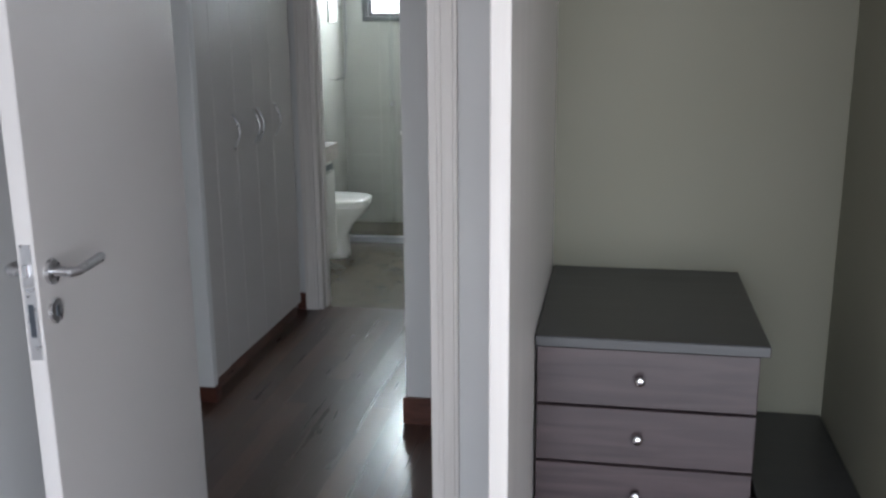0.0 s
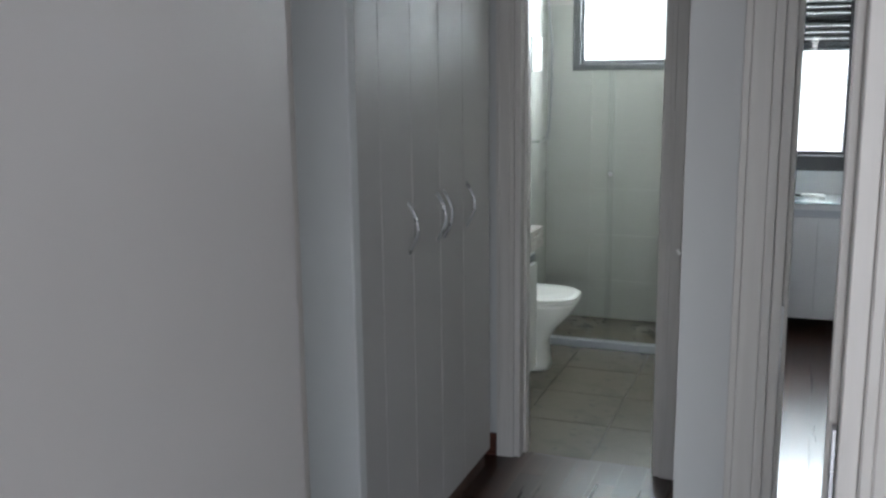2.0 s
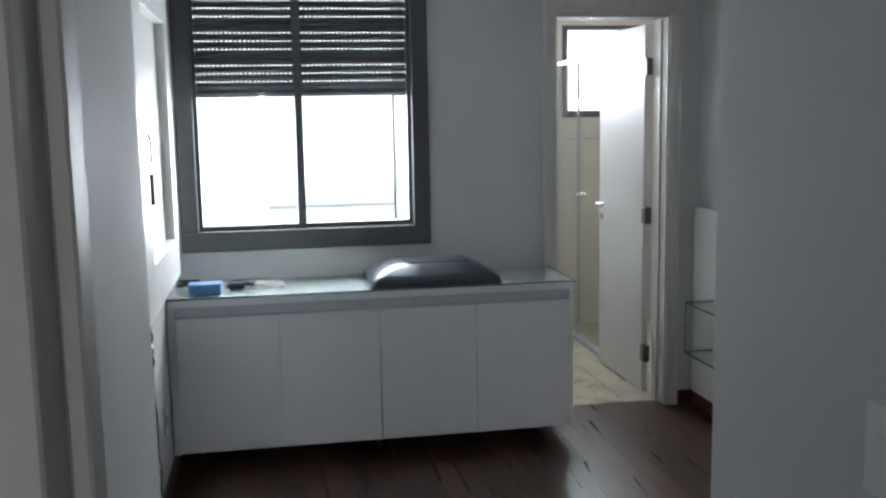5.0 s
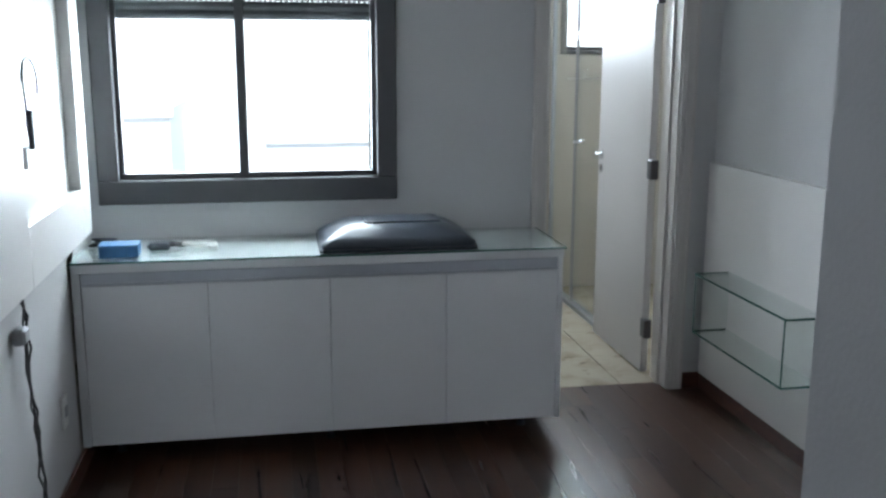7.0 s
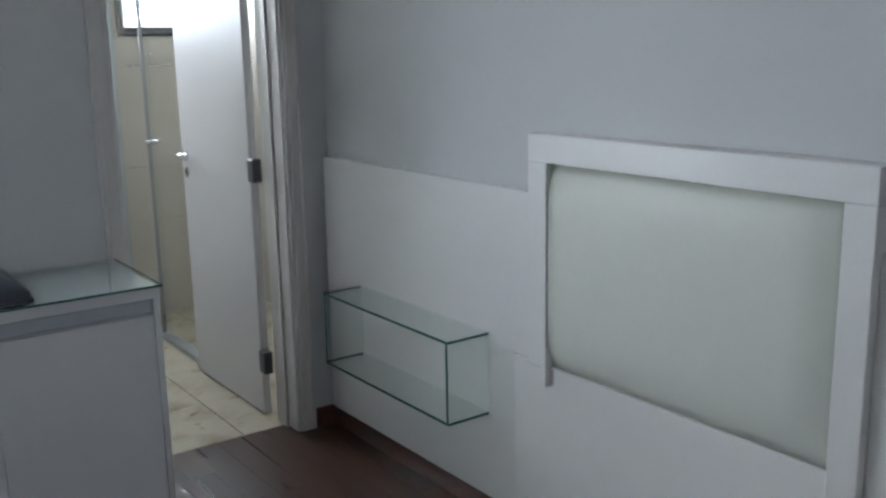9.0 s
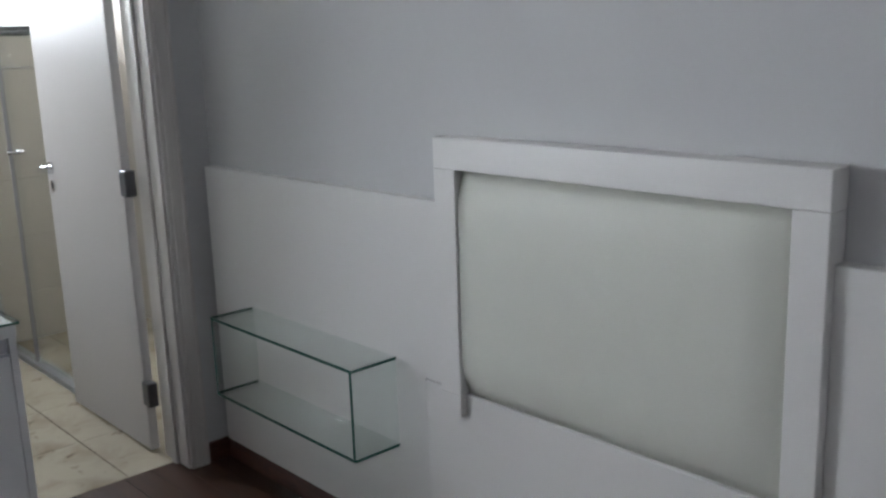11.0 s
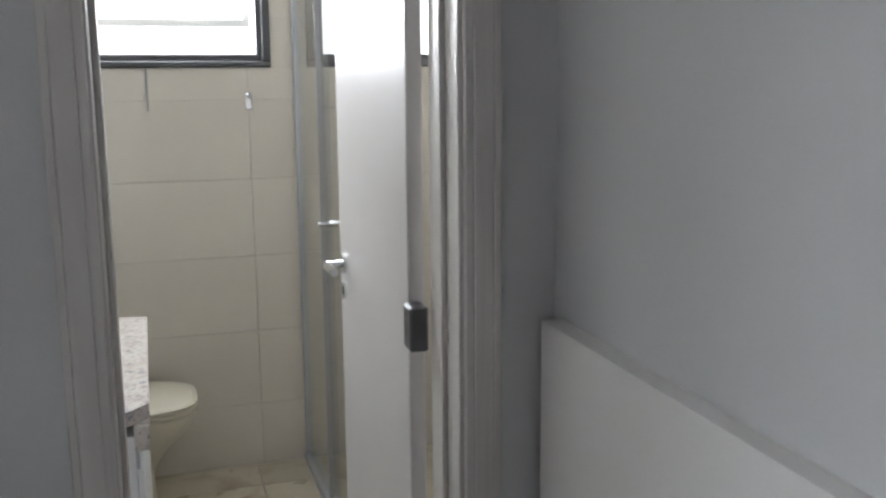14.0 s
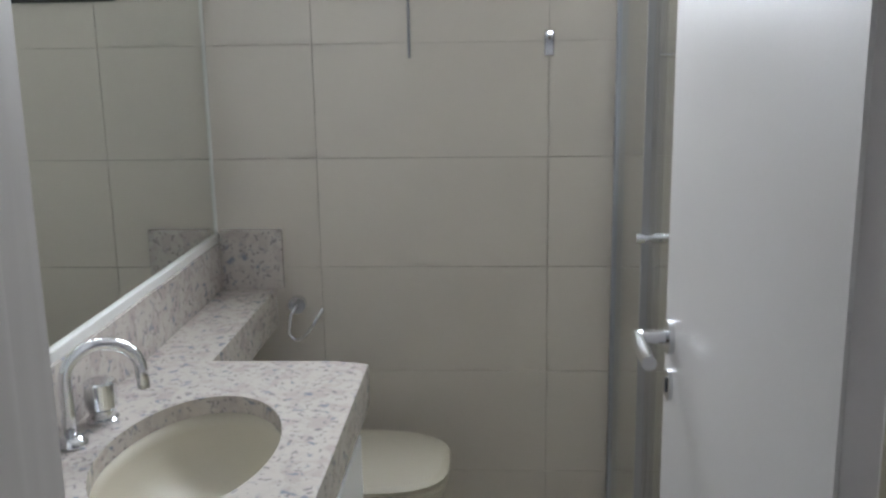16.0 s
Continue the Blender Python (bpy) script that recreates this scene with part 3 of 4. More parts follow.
HY = [(3.632, 3.868, 3.83), (3.871, 4.113, 4.083), (4.116, 4.35, 4.147), (4.353, 4.66, 4.385)]
for a, b, hy in HY:
    dr = part("door", box(-0.785, a, 0.085, -0.765, b, H - 0.03, 0.0015), DOORW, wd)
    pts = [(-0.766 + 0.035 * math.sin(math.pi * k / 12), hy, 1.08 + 0.17 * k / 12) for k in range(13)]
    part("handle", tube(pts, 0.006, sides=8), STEEL, dr, "curved brushed steel bow handle", True)

# ---- dresser in the closet ----
setting("closet_shelf", box(1.40, 2.02, 0.0, 1.678, 2.698, 0.415, 0.003), DTOP, "dark stained low platform in the closet", "shelf")
ds = thing("dresser", 1.1, 2.3, 0, "dark-stained wooden dresser with round chrome knobs", "dresser")
part("top", box(0.803, 1.985, 0.858, 1.39, 2.696, 0.888, 0.003), DTOP, ds)
part("body", box(0.806, 2.12, 0.0, 1.37, 2.69, 0.857), DRESS, ds)
for k in range(5):
    z1 = 0.854 - k * 0.163
    dr = part("drawer", box(0.808, 2.0, z1 - 0.156, 1.368, 2.119, z1, 0.002), DRESS, ds)
    part("knob", turned(lathe(0, 0, [(0.006, 0), (0.006, 0.012), (0.013, 0.018), (0.014, 0.024), (0.009, 0.029)], 20), Matrix.Translation((1.073, 2.0, z1 - 0.075)) @ pose(0, 0, 0, 90)), CHROME, dr, "round chrome knob", True)

# ---- bedroom: sideboard under the window ----
sb = thing("sideboard", 0.97, 7.45, 0, "long white lacquered sideboard with four doors", "sideboard")
part("body", box(0.016, 7.262, 0.085, 1.904, 7.70, 0.78), LACQ, sb)
part("top_board", box(0.003, 7.238, 0.78, 1.928, 7.705, 0.815, 0.001), LACQ, sb)
part("side_panel", box(1.905, 7.24, 0.085, 1.925, 7.70, 0.78, 0.001), LACQ, sb)
part("side_panel", box(0.003, 7.243, 0.085, 0.0355, 7.26, 0.78, 0.001), LACQ, sb)
for k in range(4):
    a = 0.037 + k * 0.467
    part("door", box(a + 0.0015, 7.242, 0.09, a + 0.4655, 7.260, 0.728, 0.0015), LACQ, sb)
part("handle_profile", boxes((0.037, 7.236, 0.732, 1.904, 7.244, 0.738), (0.037, 7.252, 0.738, 1.904, 7.258, 0.775)), ALU, sb, "long recessed aluminium handle profile")
for lx in (0.12, 0.97, 1.8):
    for ly in (7.40, 7.64):
        part("leg", lathe(lx, ly, [(0.02, 0), (0.02, 0.01), (0.014, 0.015), (0.014, 0.09)], 16), BLACKP, sb)
gt = thing("glass_sheet", 0.97, 7.47, 0.815, "clear glass sheet on the white sideboard", "glass sheet")
part("pane", box(0.003, 7.230, 0.8155, 1.935, 7.712, 0.823, 0.001), SHELFG, gt)
part("edge", box(0.003, 7.2285, 0.8158, 1.935, 7.2295, 0.8228), GEDGE, gt)
part("edge", box(1.9355, 7.23, 0.8158, 1.9365, 7.71, 0.8228), GEDGE, gt)

# television lying face down
tv = thing("television", 1.25, 7.46, 0.8235, "dark grey flat television lying face down", "television")
cx, cy = 1.255, 7.455
part("back_shell", loft([rounded(cx, cy, 0.824, 0.31, 0.195, 0.02), rounded(cx, cy, 0.852, 0.312, 0.197, 0.025), rounded(cx, cy + 0.01, 0.875, 0.28, 0.175, 0.04), rounded(cx, cy + 0.025, 0.90, 0.235, 0.14, 0.05),
                         rounded(cx, cy + 0.03, 0.915, 0.19, 0.11, 0.05)]), BLACKP, tv, "", True)
part("bezel", loft([rounded(cx, cy, 0.8236, 0.318, 0.203, 0.02), rounded(cx, cy, 0.836, 0.318, 0.203, 0.02)]), BLACKP, tv)
part("back_cover", loft([rounded(cx + 0.03, cy + 0.02, 0.908, 0.16, 0.09, 0.02), rounded(cx + 0.03, cy + 0.02, 0.922, 0.155, 0.085, 0.02)]), BLACKP, tv)
part("socket_bay", box(cx - 0.21, cy + 0.0, 0.884, cx - 0.15, cy + 0.05, 0.898, 0.004), GREYP, tv)

# small things on the sideboard
bb = thing("blue_box", 0.17, 7.36, 0.8235, "small blue cardboard box on the glass top", "box")
part("carton", box(0.10, 7.30, 0.8235, 0.245, 7.40, 0.868, 0.003), BLUE, bb)
part("lid_flap", box(0.098, 7.298, 0.868, 0.247, 7.402, 0.873, 0.001), BLUE, bb)


def coil(cx, cy, z, r, turns, wob, seed, rad):
    rnd = random.Random(seed)
    pts = []
    for k in range(turns * 14):
        a = 2 * math.pi * k / 14
        rr = r * (1 + wob * math.sin(a * 1.7 + seed)) * (0.8 + 0.2 * rnd.random())
        pts.append((cx + rr * math.cos(a), cy + 0.6 * rr * math.sin(a), z + rad + rad * 1.6 * (k / 14) + 0.004 * rnd.random()))
    return tube(pts, rad, sides=6)


ca = thing("power_adapter", 0.31, 7.45, 0.8235, "black power adapter with a coiled cable", "adapter")
part("brick", box(0.27, 7.42, 0.8235, 0.35, 7.47, 0.853, 0.006), BLACKP, ca)
part("cable", coil(0.33, 7.47, 0.8235, 0.06, 3, 0.3, 2, 0.004), CABLE, ca, "", True)
cb = thing("white_cable", 0.45, 7.47, 0.8235, "loosely coiled white cable with plug", "cable")
part("cord", coil(0.46, 7.47, 0.8235, 0.055, 3, 0.35, 5, 0.004), WHITEP, cb, "", True)
part("plug", box(0.50, 7.41, 0.8235, 0.54, 7.435, 0.845, 0.005), WHITEP, cb)
cc = thing("grey_cable", 0.08, 7.52, 0.8235, "dark coiled cable beside the blue box", "cable")
part("cord", coil(0.09, 7.52, 0.8235, 0.05, 4, 0.3, 9, 0.005), CABLE, cc, "", True)

# ---- television panel on the west wall ----
tp = thing("wall_panel", 0.03, 6.85, 0.88, "white satin wall panel with a recessed niche", "wall panel")
part("back_board", box(0.002, 6.12, 0.90, 0.014, 7.46, 2.30), PANEL, tp)
for r in ((0.014, 6.12, 0.90, 0.055, 6.50, 2.30), (0.014, 7.30, 0.90, 0.055, 7.46, 2.30), (0.014, 6.50, 0.90, 0.055, 7.30, 1.09), (0.014, 6.50, 2.05, 0.055, 7.30, 2.30)):
    part("frame_board", box(*r, bev=0.003), PANEL, tp)
tc = thing("antenna_cable", 0.03, 6.85, 1.3, "black cable loop hanging in the niche", "cable")
part("cord", tube([(0.018 + 0.004 * math.sin(k), 6.80 + 0.10 * math.cos(k * 0.42) * (1 - k * 0.02), 1.46 + 0.12 * math.sin(k * 0.42)) for k in range(13)], 0.004, sides=6), CABLE, tc, "", True)
part("socket_box", box(0.0145, 6.66, 1.24, 0.03, 6.72, 1.31, 0.003), WHITEP, tc)
part("plug", box(0.03, 6.675, 1.30, 0.05, 6.70, 1.42, 0.004), BLACKP, tc)
pc = thing("power_cable", 0.03, 6.45, 0.0, "black wires hanging from a wall plug to the floor", "cable")
for s in range(3):
    rnd = random.Random(40 + s)
    pts = []
    for k in range(19):
        z = 0.92 - k * 0.05
        pts.append((0.02 + 0.012 * rnd.random(), 6.45 + 0.03 * math.sin(k * (0.5 + 0.17 * s) + s) + 0.006 * k + 0.01 * rnd.random(), max(0.006, z - 0.03 * s)))
    part("wire", tube(pts, 0.0035, sides=6), CABLE, pc, "", True)
part("plug", box(0.001, 6.41, 0.75, 0.04, 6.47, 0.80, 0.008), GREYP, pc)
for y, z in ((6.97, 0.34),):
    so = thing("wall_socket", 0.0, y, z, "white plastic wall socket plate", "socket")
    part("plate", box(0.0005, y - 0.035, z - 0.06, 0.010, y + 0.035, z + 0.06, 0.003), WHITEP, so)
    part("insert", box(0.010, y - 0.018, z - 0.02, 0.014, y + 0.018, z + 0.02, 0.002), GREYP, so)

# light switch beside the bedroom entry
sw = thing("light_switch", 1.165, 3.76, 1.24, "white plastic light switch plate on the wall", "light switch")
part("plate", box(1.157, 3.71, 1.185, 1.1645, 3.805, 1.297, 0.003), WHITEP, sw)
part("rocker", box(1.152, 3.737, 1.222, 1.157, 3.778, 1.26, 0.002), WHITEP, sw)

# small hook on the hall corner
hw = thing("wall_hook", 0.153, 3.38, 1.23, "tiny white hook on the hall corner", "hook")
part("peg", tube([(0.1545, 3.36, 1.23), (0.145, 3.36, 1.23), (0.141, 3.36, 1.238)], 0.005, sides=10), WHITEP, hw)

# ---- bedroom: headboard, wall panels and glass shelf ----
for nm, y0, y1 in (("a", 6.453, 7.69), ("b", 4.205, 5.414)):
    wp = thing("wall_panel", 2.77, (y0 + y1) / 2, 0.085, "low white lacquered panel along the bed wall", "wall panel", "bed wall panels")
    part("board", box(2.760, y0, 0.085, 2.799, y1, 1.105, 0.002) if nm == "b" else boxes((2.760, 6.54, 0.085, 2.799, y1, 1.105), (2.760, y0, 0.61, 2.799, 6.54, 1.105)), PANEL, wp)
hb = thing("headboard", 2.75, 5.93, 0.0, "white framed headboard with a cream padded recess", "headboard")
for nm, r in (("top_rail", (2.735, 5.415, 1.20, 2.799, 6.452, 1.278)), ("stile", (2.735, 6.375, 0.606, 2.799, 6.452, 1.20)), ("stile", (2.735, 5.415, 0.0, 2.799, 5.487, 1.20)), ("lower_board", (2.757, 5.487, 0.02, 2.799, 6.538, 0.605))):
    part(nm, box(*r, bev=0.002), PANEL, hb)
part("stile_foot", box(2.735, 6.375, 0.55, 2.7565, 6.452, 0.6055), PANEL, hb)
pad = bmesh.new()
NY, NZ = 28, 18
vs = []
for i in range(NY + 1):
    row = []
    for k in range(NZ + 1):
        u, v = i / NY, k / NZ
        e = min(1.0, u * 9) * min(1.0, min(v, 1 - v) * 6)
        row.append(pad.verts.new((2.776 - 0.027 * math.sin(e * math.pi / 2), 5.488 + 0.886 * u, 0.606 + 0.593 * v)))
    vs.append(row)
for i in range(NY):
    for k in range(NZ):
        pad.faces.new((vs[i][k], vs[i][k + 1], vs[i + 1][k + 1], vs[i + 1][k]))
bmesh.ops.recalc_face_normals(pad, faces=pad.faces)
bmesh.ops.solidify(pad, geom=pad.faces[:], thickness=0.006)
part("padding", pad, LEATHER, hb, "cream leatherette padding", True)

gs = thing("glass_shelf", 2.67, 7.05, 0.37, "open glass box shelf fixed to the panel", "shelf")
SX0, SX1, SY0, SY1, SZ0, SZ1, TH = 2.600, 2.759, 6.668, 7.438, 0.368, 0.642, 0.010
for nm, r in (("top_pane", (SX0, SY0, SZ1 - TH, SX1, SY1, SZ1)), ("bottom_pane", (SX0, SY0, SZ0, SX1, SY1, SZ0 + TH)), ("side_pane", (SX0 + 0.001, SY0, SZ0 + TH, SX1, SY0 + TH, SZ1 - TH)), ("side_pane", (SX0 + 0.001, SY1 - TH, SZ0 + TH, SX1, SY1, SZ1 - TH))):
    p = part(nm, box(*r), SHELFG, gs)
    x0, y0, z0, x1, y1, z1 = r
    if nm != "side_pane":
        rows = ((x0 - 0.0015, y0, z0 + 0.0005, x0 - 0.0003, y1, z1 - 0.0005), (x0, y0 - 0.0015, z0 + 0.0005, x1, y0 - 0.0003, z1 - 0.0005), (x0, y1 + 0.0003, z0 + 0.0005, x1, y1 + 0.0015, z1 - 0.0005))
    else:
        rows = ((x0 - 0.0015, y0, z0, x0 - 0.0003, y1, z1),)
    for q in rows:
        part("edge", box(*q), GEDGE, p, "green polished glass edge")

# ---- bathroom: granite counter, basin, mirror, toilet, shower ----
vt = thing("vanity_cabinet", 1.78, 8.8, 0, "white vanity cabinet under the granite top", "cabinet")
part("body", boxes((1.525, 8.30, 0.12, 2.0, 9.17, 0.63), (1.985, 8.30, 0.63, 2.0, 9.17, 0.74), (1.525, 9.15, 0.63, 1.985, 9.17, 0.74), (1.525, 8.30, 0.63, 1.985, 8.32, 0.74)), LACQ, vt)
part("plinth", box(1.525, 8.33, 0.0, 1.95, 9.15, 0.12), GREYP, vt)
for a, b in ((8.30, 8.733), (8.737, 9.17)):
    dr = part("door", box(2.0, a, 0.13, 2.017, b, 0.655, 0.002), LACQ, vt)
part("handle_profile", box(2.0, 8.30, 0.66, 2.008, 9.17, 0.70), ALU, vt)
ct = thing("granite_counter", 1.78, 8.85, 0.74, "polished speckled granite vanity top with splashback", "countertop")
BX, BY, BRX, BRY = 1.785, 8.755, 0.150, 0.245


def counter_top():
    """The slab, with a true oval hole for the basin and a narrow run to the back wall."""
    bm = bmesh.new()
    x0, x1, y0, y1, z0, z1 = 1.525, 2.035, 8.27, 9.205, 0.775, 0.81
    n = 48
    for z, flip in ((z1, False), (z0, True)):
        inner, outer = [], []
        for k in range(n):
            a = 2 * math.pi * k / n
            c, s = math.cos(a), math.sin(a)
            inner.append(bm.verts.new((BX + BRX * c, BY + BRY * s, z)))
            f = min(((x1 - BX) / c if c > 1e-6 else (x0 - BX) / c if c < -1e-6 else 9), ((y1 - BY) / s if s > 1e-6 else (y0 - BY) / s if s < -1e-6 else 9))
            outer.append(bm.verts.new((BX + f * c, BY + f * s, z)))
        for k in range(n):
            q = (inner[k], outer[k], outer[(k + 1) % n], inner[(k + 1) % n])
            bm.faces.new(q if not flip else q[::-1])
        if not flip:
            top_in, top_out = inner, outer
        else:
            for k in range(n):
                bm.faces.new((top_in[k], top_in[(k + 1) % n], inner[(k + 1) % n], inner[k]))
                bm.faces.new((top_out[k], outer[k], outer[(k + 1) % n], top_out[(k + 1) % n]))
    return bm


part("slab", counter_top(), GRANITE, ct)
part("apron", boxes((2.0, 8.27, 0.715, 2.034, 9.204, 0.7745), (1.70, 9.175, 0.715, 1.999, 9.204, 0.7745), bev=0.001), GRANITE, ct)
part("narrow_shelf", box(1.525, 9.206, 0.775, 1.69, 9.828, 0.81, 0.001), GRANITE, ct)
part("shelf_apron", box(1.672, 9.206, 0.70, 1.689, 9.828, 0.7745), GRANITE, ct)
part("splashback", box(1.522, 8.27, 0.8105, 1.542, 9.806, 0.945, 0.001), GRANITE, ct)
part("splash_end", box(1.5425, 9.807, 0.8105, 1.715, 9.827, 0.98, 0.001), GRANITE, ct)
bs = thing("basin", BX, BY, 0.64, "cream oval undermount washbasin", "basin")
bowl = bmesh.new()
rings = []
for f, z in ((1.06, 0.773), (1.0, 0.772), (0.97, 0.75), (0.9, 0.71), (0.75, 0.675), (0.5, 0.652), (0.2, 0.645), (0.1, 0.644)):
    rings.append([bowl.verts.new((BX + BRX * f * math.cos(2 * math.pi * k / 48), BY + BRY * f * math.sin(2 * math.pi * k / 48), z)) for k in range(48)])
for a, b in zip(rings, rings[1:]):
    for k in range(48):
        bowl.faces.new((a[k], b[k], b[(k + 1) % 48], a[(k + 1) % 48]))
bowl.faces.new(rings[-1])
bmesh.ops.recalc_face_normals(bowl, faces=bowl.faces)
part("bowl", bowl, CERAMIC, bs, "", True)
part("drain", lathe(BX, BY, [(0.022, 0.6445), (0.024, 0.648), (0.016, 0.650)], 24), CHROME, bs)
fc = thing("faucet", 1.60, 8.76, 0.81, "chrome swan-neck faucet on granite", "faucet")
pts = [(1.575, 8.76, 0.812), (1.575, 8.76, 0.88), (1.575, 8.76, 0.93)]
pts += [(1.575 + 0.055 * (1 - math.cos(a)), 8.76 + 0.03 * (1 - math.cos(a)), 0.93 + 0.055 * math.sin(a)) for a in [math.pi * k / 14 for k in range(1, 14)]] + [(1.685, 8.82, 0.93), (1.688, 8.82, 0.895)]
part("spout", tube(pts, 0.011, sides=16), CHROME, fc, "", True)
part("base_ring", lathe(1.575, 8.76, [(0.028, 0.8102), (0.028, 0.816), (0.02, 0.826), (0.013, 0.83)], 24), CHROME, fc, "", True)
fk = part("tap_handle", lathe(1.585, 8.87, [(0.03, 0.8102), (0.03, 0.818), (0.024, 0.821), (0.024, 0.835), (0.029, 0.84), (0.029, 0.885), (0.026, 0.889)], 24), CHROME, fc)
mi = thing("wall_mirror", 1.523, 9.0, 0.95, "large frameless mirror above the granite splashback", "mirror")
part("mirror_glass", box(1.521, 8.0, 0.965, 1.527, 9.825, 2.1, 0.001), MIRROR, mi)
part("mirror_rim", boxes((1.521, 8.0, 0.9455, 1.536, 9.825, 0.9648), (1.521, 9.8255, 0.9455, 1.532, 9.829, 2.1)), WHITEP, mi)


def toilet(name, cx, cy, m, mat, label):
    """Pan with pedestal, seat, lid and cistern; it faces +x before m turns it."""
    t = thing(name, cx, cy, 0, label, "toilet")
    P = Matrix.Translation((cx, cy, 0)) @ m

    def egg(z, fx, bx, hy, n=36):
        out = []
        for k in range(n):
            a = 2 * math.pi * k / n
            c, s = math.cos(a), math.sin(a)
            x = fx * abs(c) ** 0.8 if c >= 0 else -bx * abs(c) ** 0.4
            out.append((x, math.copysign(abs(s) ** 0.55, s) * hy, z))
        return out
    part("pan", turned(loft([egg(0.0, 0.10, 0.20, 0.11), egg(0.03, 0.095, 0.19, 0.10), egg(0.16, 0.09, 0.18, 0.085), egg(0.24, 0.14, 0.2, 0.11), egg(0.32, 0.22, 0.22, 0.16), egg(0.375, 0.25, 0.23, 0.18), egg(0.392, 0.25, 0.23, 0.18)]), P), mat, t, "", True)
    part("seat", turned(loft([egg(0.3925, 0.252, 0.20, 0.183), egg(0.40, 0.258, 0.20, 0.188), egg(0.408, 0.256, 0.20, 0.186)]), P), mat, t)
    part("lid", turned(loft([egg(0.411, 0.256, 0.21, 0.187), egg(0.422, 0.258, 0.21, 0.188), egg(0.432, 0.24, 0.20, 0.175), egg(0.436, 0.15, 0.15, 0.11)]), P), mat, t)
    for s in (-0.08, 0.05):
        part("lid_hinge", turned(box(-0.215, s, 0.393, -0.195, s + 0.03, 0.432, 0.003), P), CHROME, t)
    return t


toilet("toilet", 1.93, 9.54, pose(0, 0, 0), CERAMIC, "cream ceramic toilet with closed lid")
ph = thing("paper_holder", 1.75, 9.82, 0.76, "chrome toilet paper holder on beige tiles", "paper holder")
part("rosette", tube([(1.75, 9.828, 0.765), (1.75, 9.80, 0.765)], 0.024, sides=20), CHROME, ph)
part("bar", tube([(1.75, 9.80, 0.765), (1.735, 9.785, 0.74), (1.73, 9.775, 0.69), (1.745, 9.772, 0.675), (1.765, 9.772, 0.675), (1.79, 9.772, 0.70), (1.83, 9.772, 0.765)], 0.005, sides=8), CHROME, ph, "", True)
hk = thing("towel_hook", 2.45, 9.82, 1.47, "small chrome hook on the tiled wall", "hook")
part("plate", box(2.437, 9.822, 1.44, 2.463, 9.829, 1.505, 0.003), CHROME, hk)
part("peg", tube([(2.45, 9.822, 1.49), (2.45, 9.795, 1.488), (2.45, 9.785, 1.50)], 0.006, sides=8), CHROME, hk)
wc = thing("window_cord", 2.08, 9.825, 1.45, "thin grey stay hanging below the bathroom window", "cord")
part("cord", tube([(2.08, 9.824, 1.61), (2.08, 9.824, 1.44)], 0.004, sides=6), GREYP, wc)

def lathe_x(x0, x1, y, z):
    """A pull with a rounded knob on each side of the glass."""
    bm = tube([(x0 + 0.018, y, z), (x1 - 0.018, y, z)], 0.005, sides=10)
    for a, b in ((x0, x0 + 0.018), (x1 - 0.018, x1)):
        tube([(a, y, z), (b, y, z)], 0.011, bm, sides=14)
    return bm


sg = thing("shower_screen", 2.62, 9.4, 0, "clear glass shower screen with slim aluminium trim", "shower screen", "", "structure")
for a, b, x in ((9.32, 9.815, 2.63), (8.75, 9.36, 2.648)):
    p = part("pane", box(x, a, 0.03, x + 0.008, b, 1.98), SHOWERG, sg)
part("floor_track", box(2.615, 8.72, 0.0, 2.67, 9.825, 0.028, 0.002), ALU, sg)
part("wall_profile", box(2.624, 9.806, 0.03, 2.652, 9.828, 1.98, 0.002), ALU, sg)
part("edge_seal", boxes((2.627, 9.318, 0.03, 2.642, 9.3225, 1.98), (2.646, 9.357, 0.03, 2.66, 9.3615, 1.98)), GREYP, sg)
part("top_rail", box(2.62, 8.72, 1.98, 2.665, 9.825, 2.01, 0.003), ALU, sg)
part("pull_knob", lathe_x(2.612, 2.668, 9.30, 1.06), CHROME, sg)
sr = thing("shower_shelf", 2.9, 9.80, 1.46, "small chrome rail in the shower", "shelf")
part("rail", tube([(2.72, 9.815, 1.44), (2.73, 9.79, 1.44), (2.95, 9.79, 1.44), (2.96, 9.815, 1.44)], 0.006, sides=8), CHROME, sr)

# ---- small bathroom ----
va = thing("vanity_cabinet", -1.0, 5.3, 0, "cream vanity cabinet of the small bathroom", "cabinet")
part("body", box(-1.195, 4.96, 0.14, -0.84, 5.60, 0.80, 0.002), CERAMICW, va)
part("plinth", box(-1.195, 4.97, 0.0, -0.88, 5.58, 0.14), GREYP, va)
part("door", box(-0.84, 4.97, 0.15, -0.822, 5.60, 0.70, 0.002), CERAMICW, va)
part("handle_profile", box(-0.84, 4.97, 0.71, -0.832, 5.60, 0.745), BLACKP, va)
cs = thing("stone_counter", -1.0, 5.3, 0.80, "pale stone vanity top of the small bathroom", "countertop")
part("slab", box(-1.195, 4.96, 0.845, -0.80, 5.635, 0.88, 0.002), GRANITE, cs)
part("apron", boxes((-0.82, 4.96, 0.78, -0.801, 5.634, 0.8445), (-1.195, 5.615, 0.8005, -0.8205, 5.634, 0.8445), bev=0.001), GRANITE, cs)
m2 = thing("wall_mirror", -1.19, 5.5, 0.9, "frameless mirror of the small bathroom", "mirror")
part("mirror_glass", box(-1.199, 5.0, 0.89, -1.192, 6.12, 1.95, 0.001), MIRROR, m2)
part("mirror_rim", box(-1.199, 6.1205, 0.89, -1.185, 6.135, 1.95), GREYP, m2)
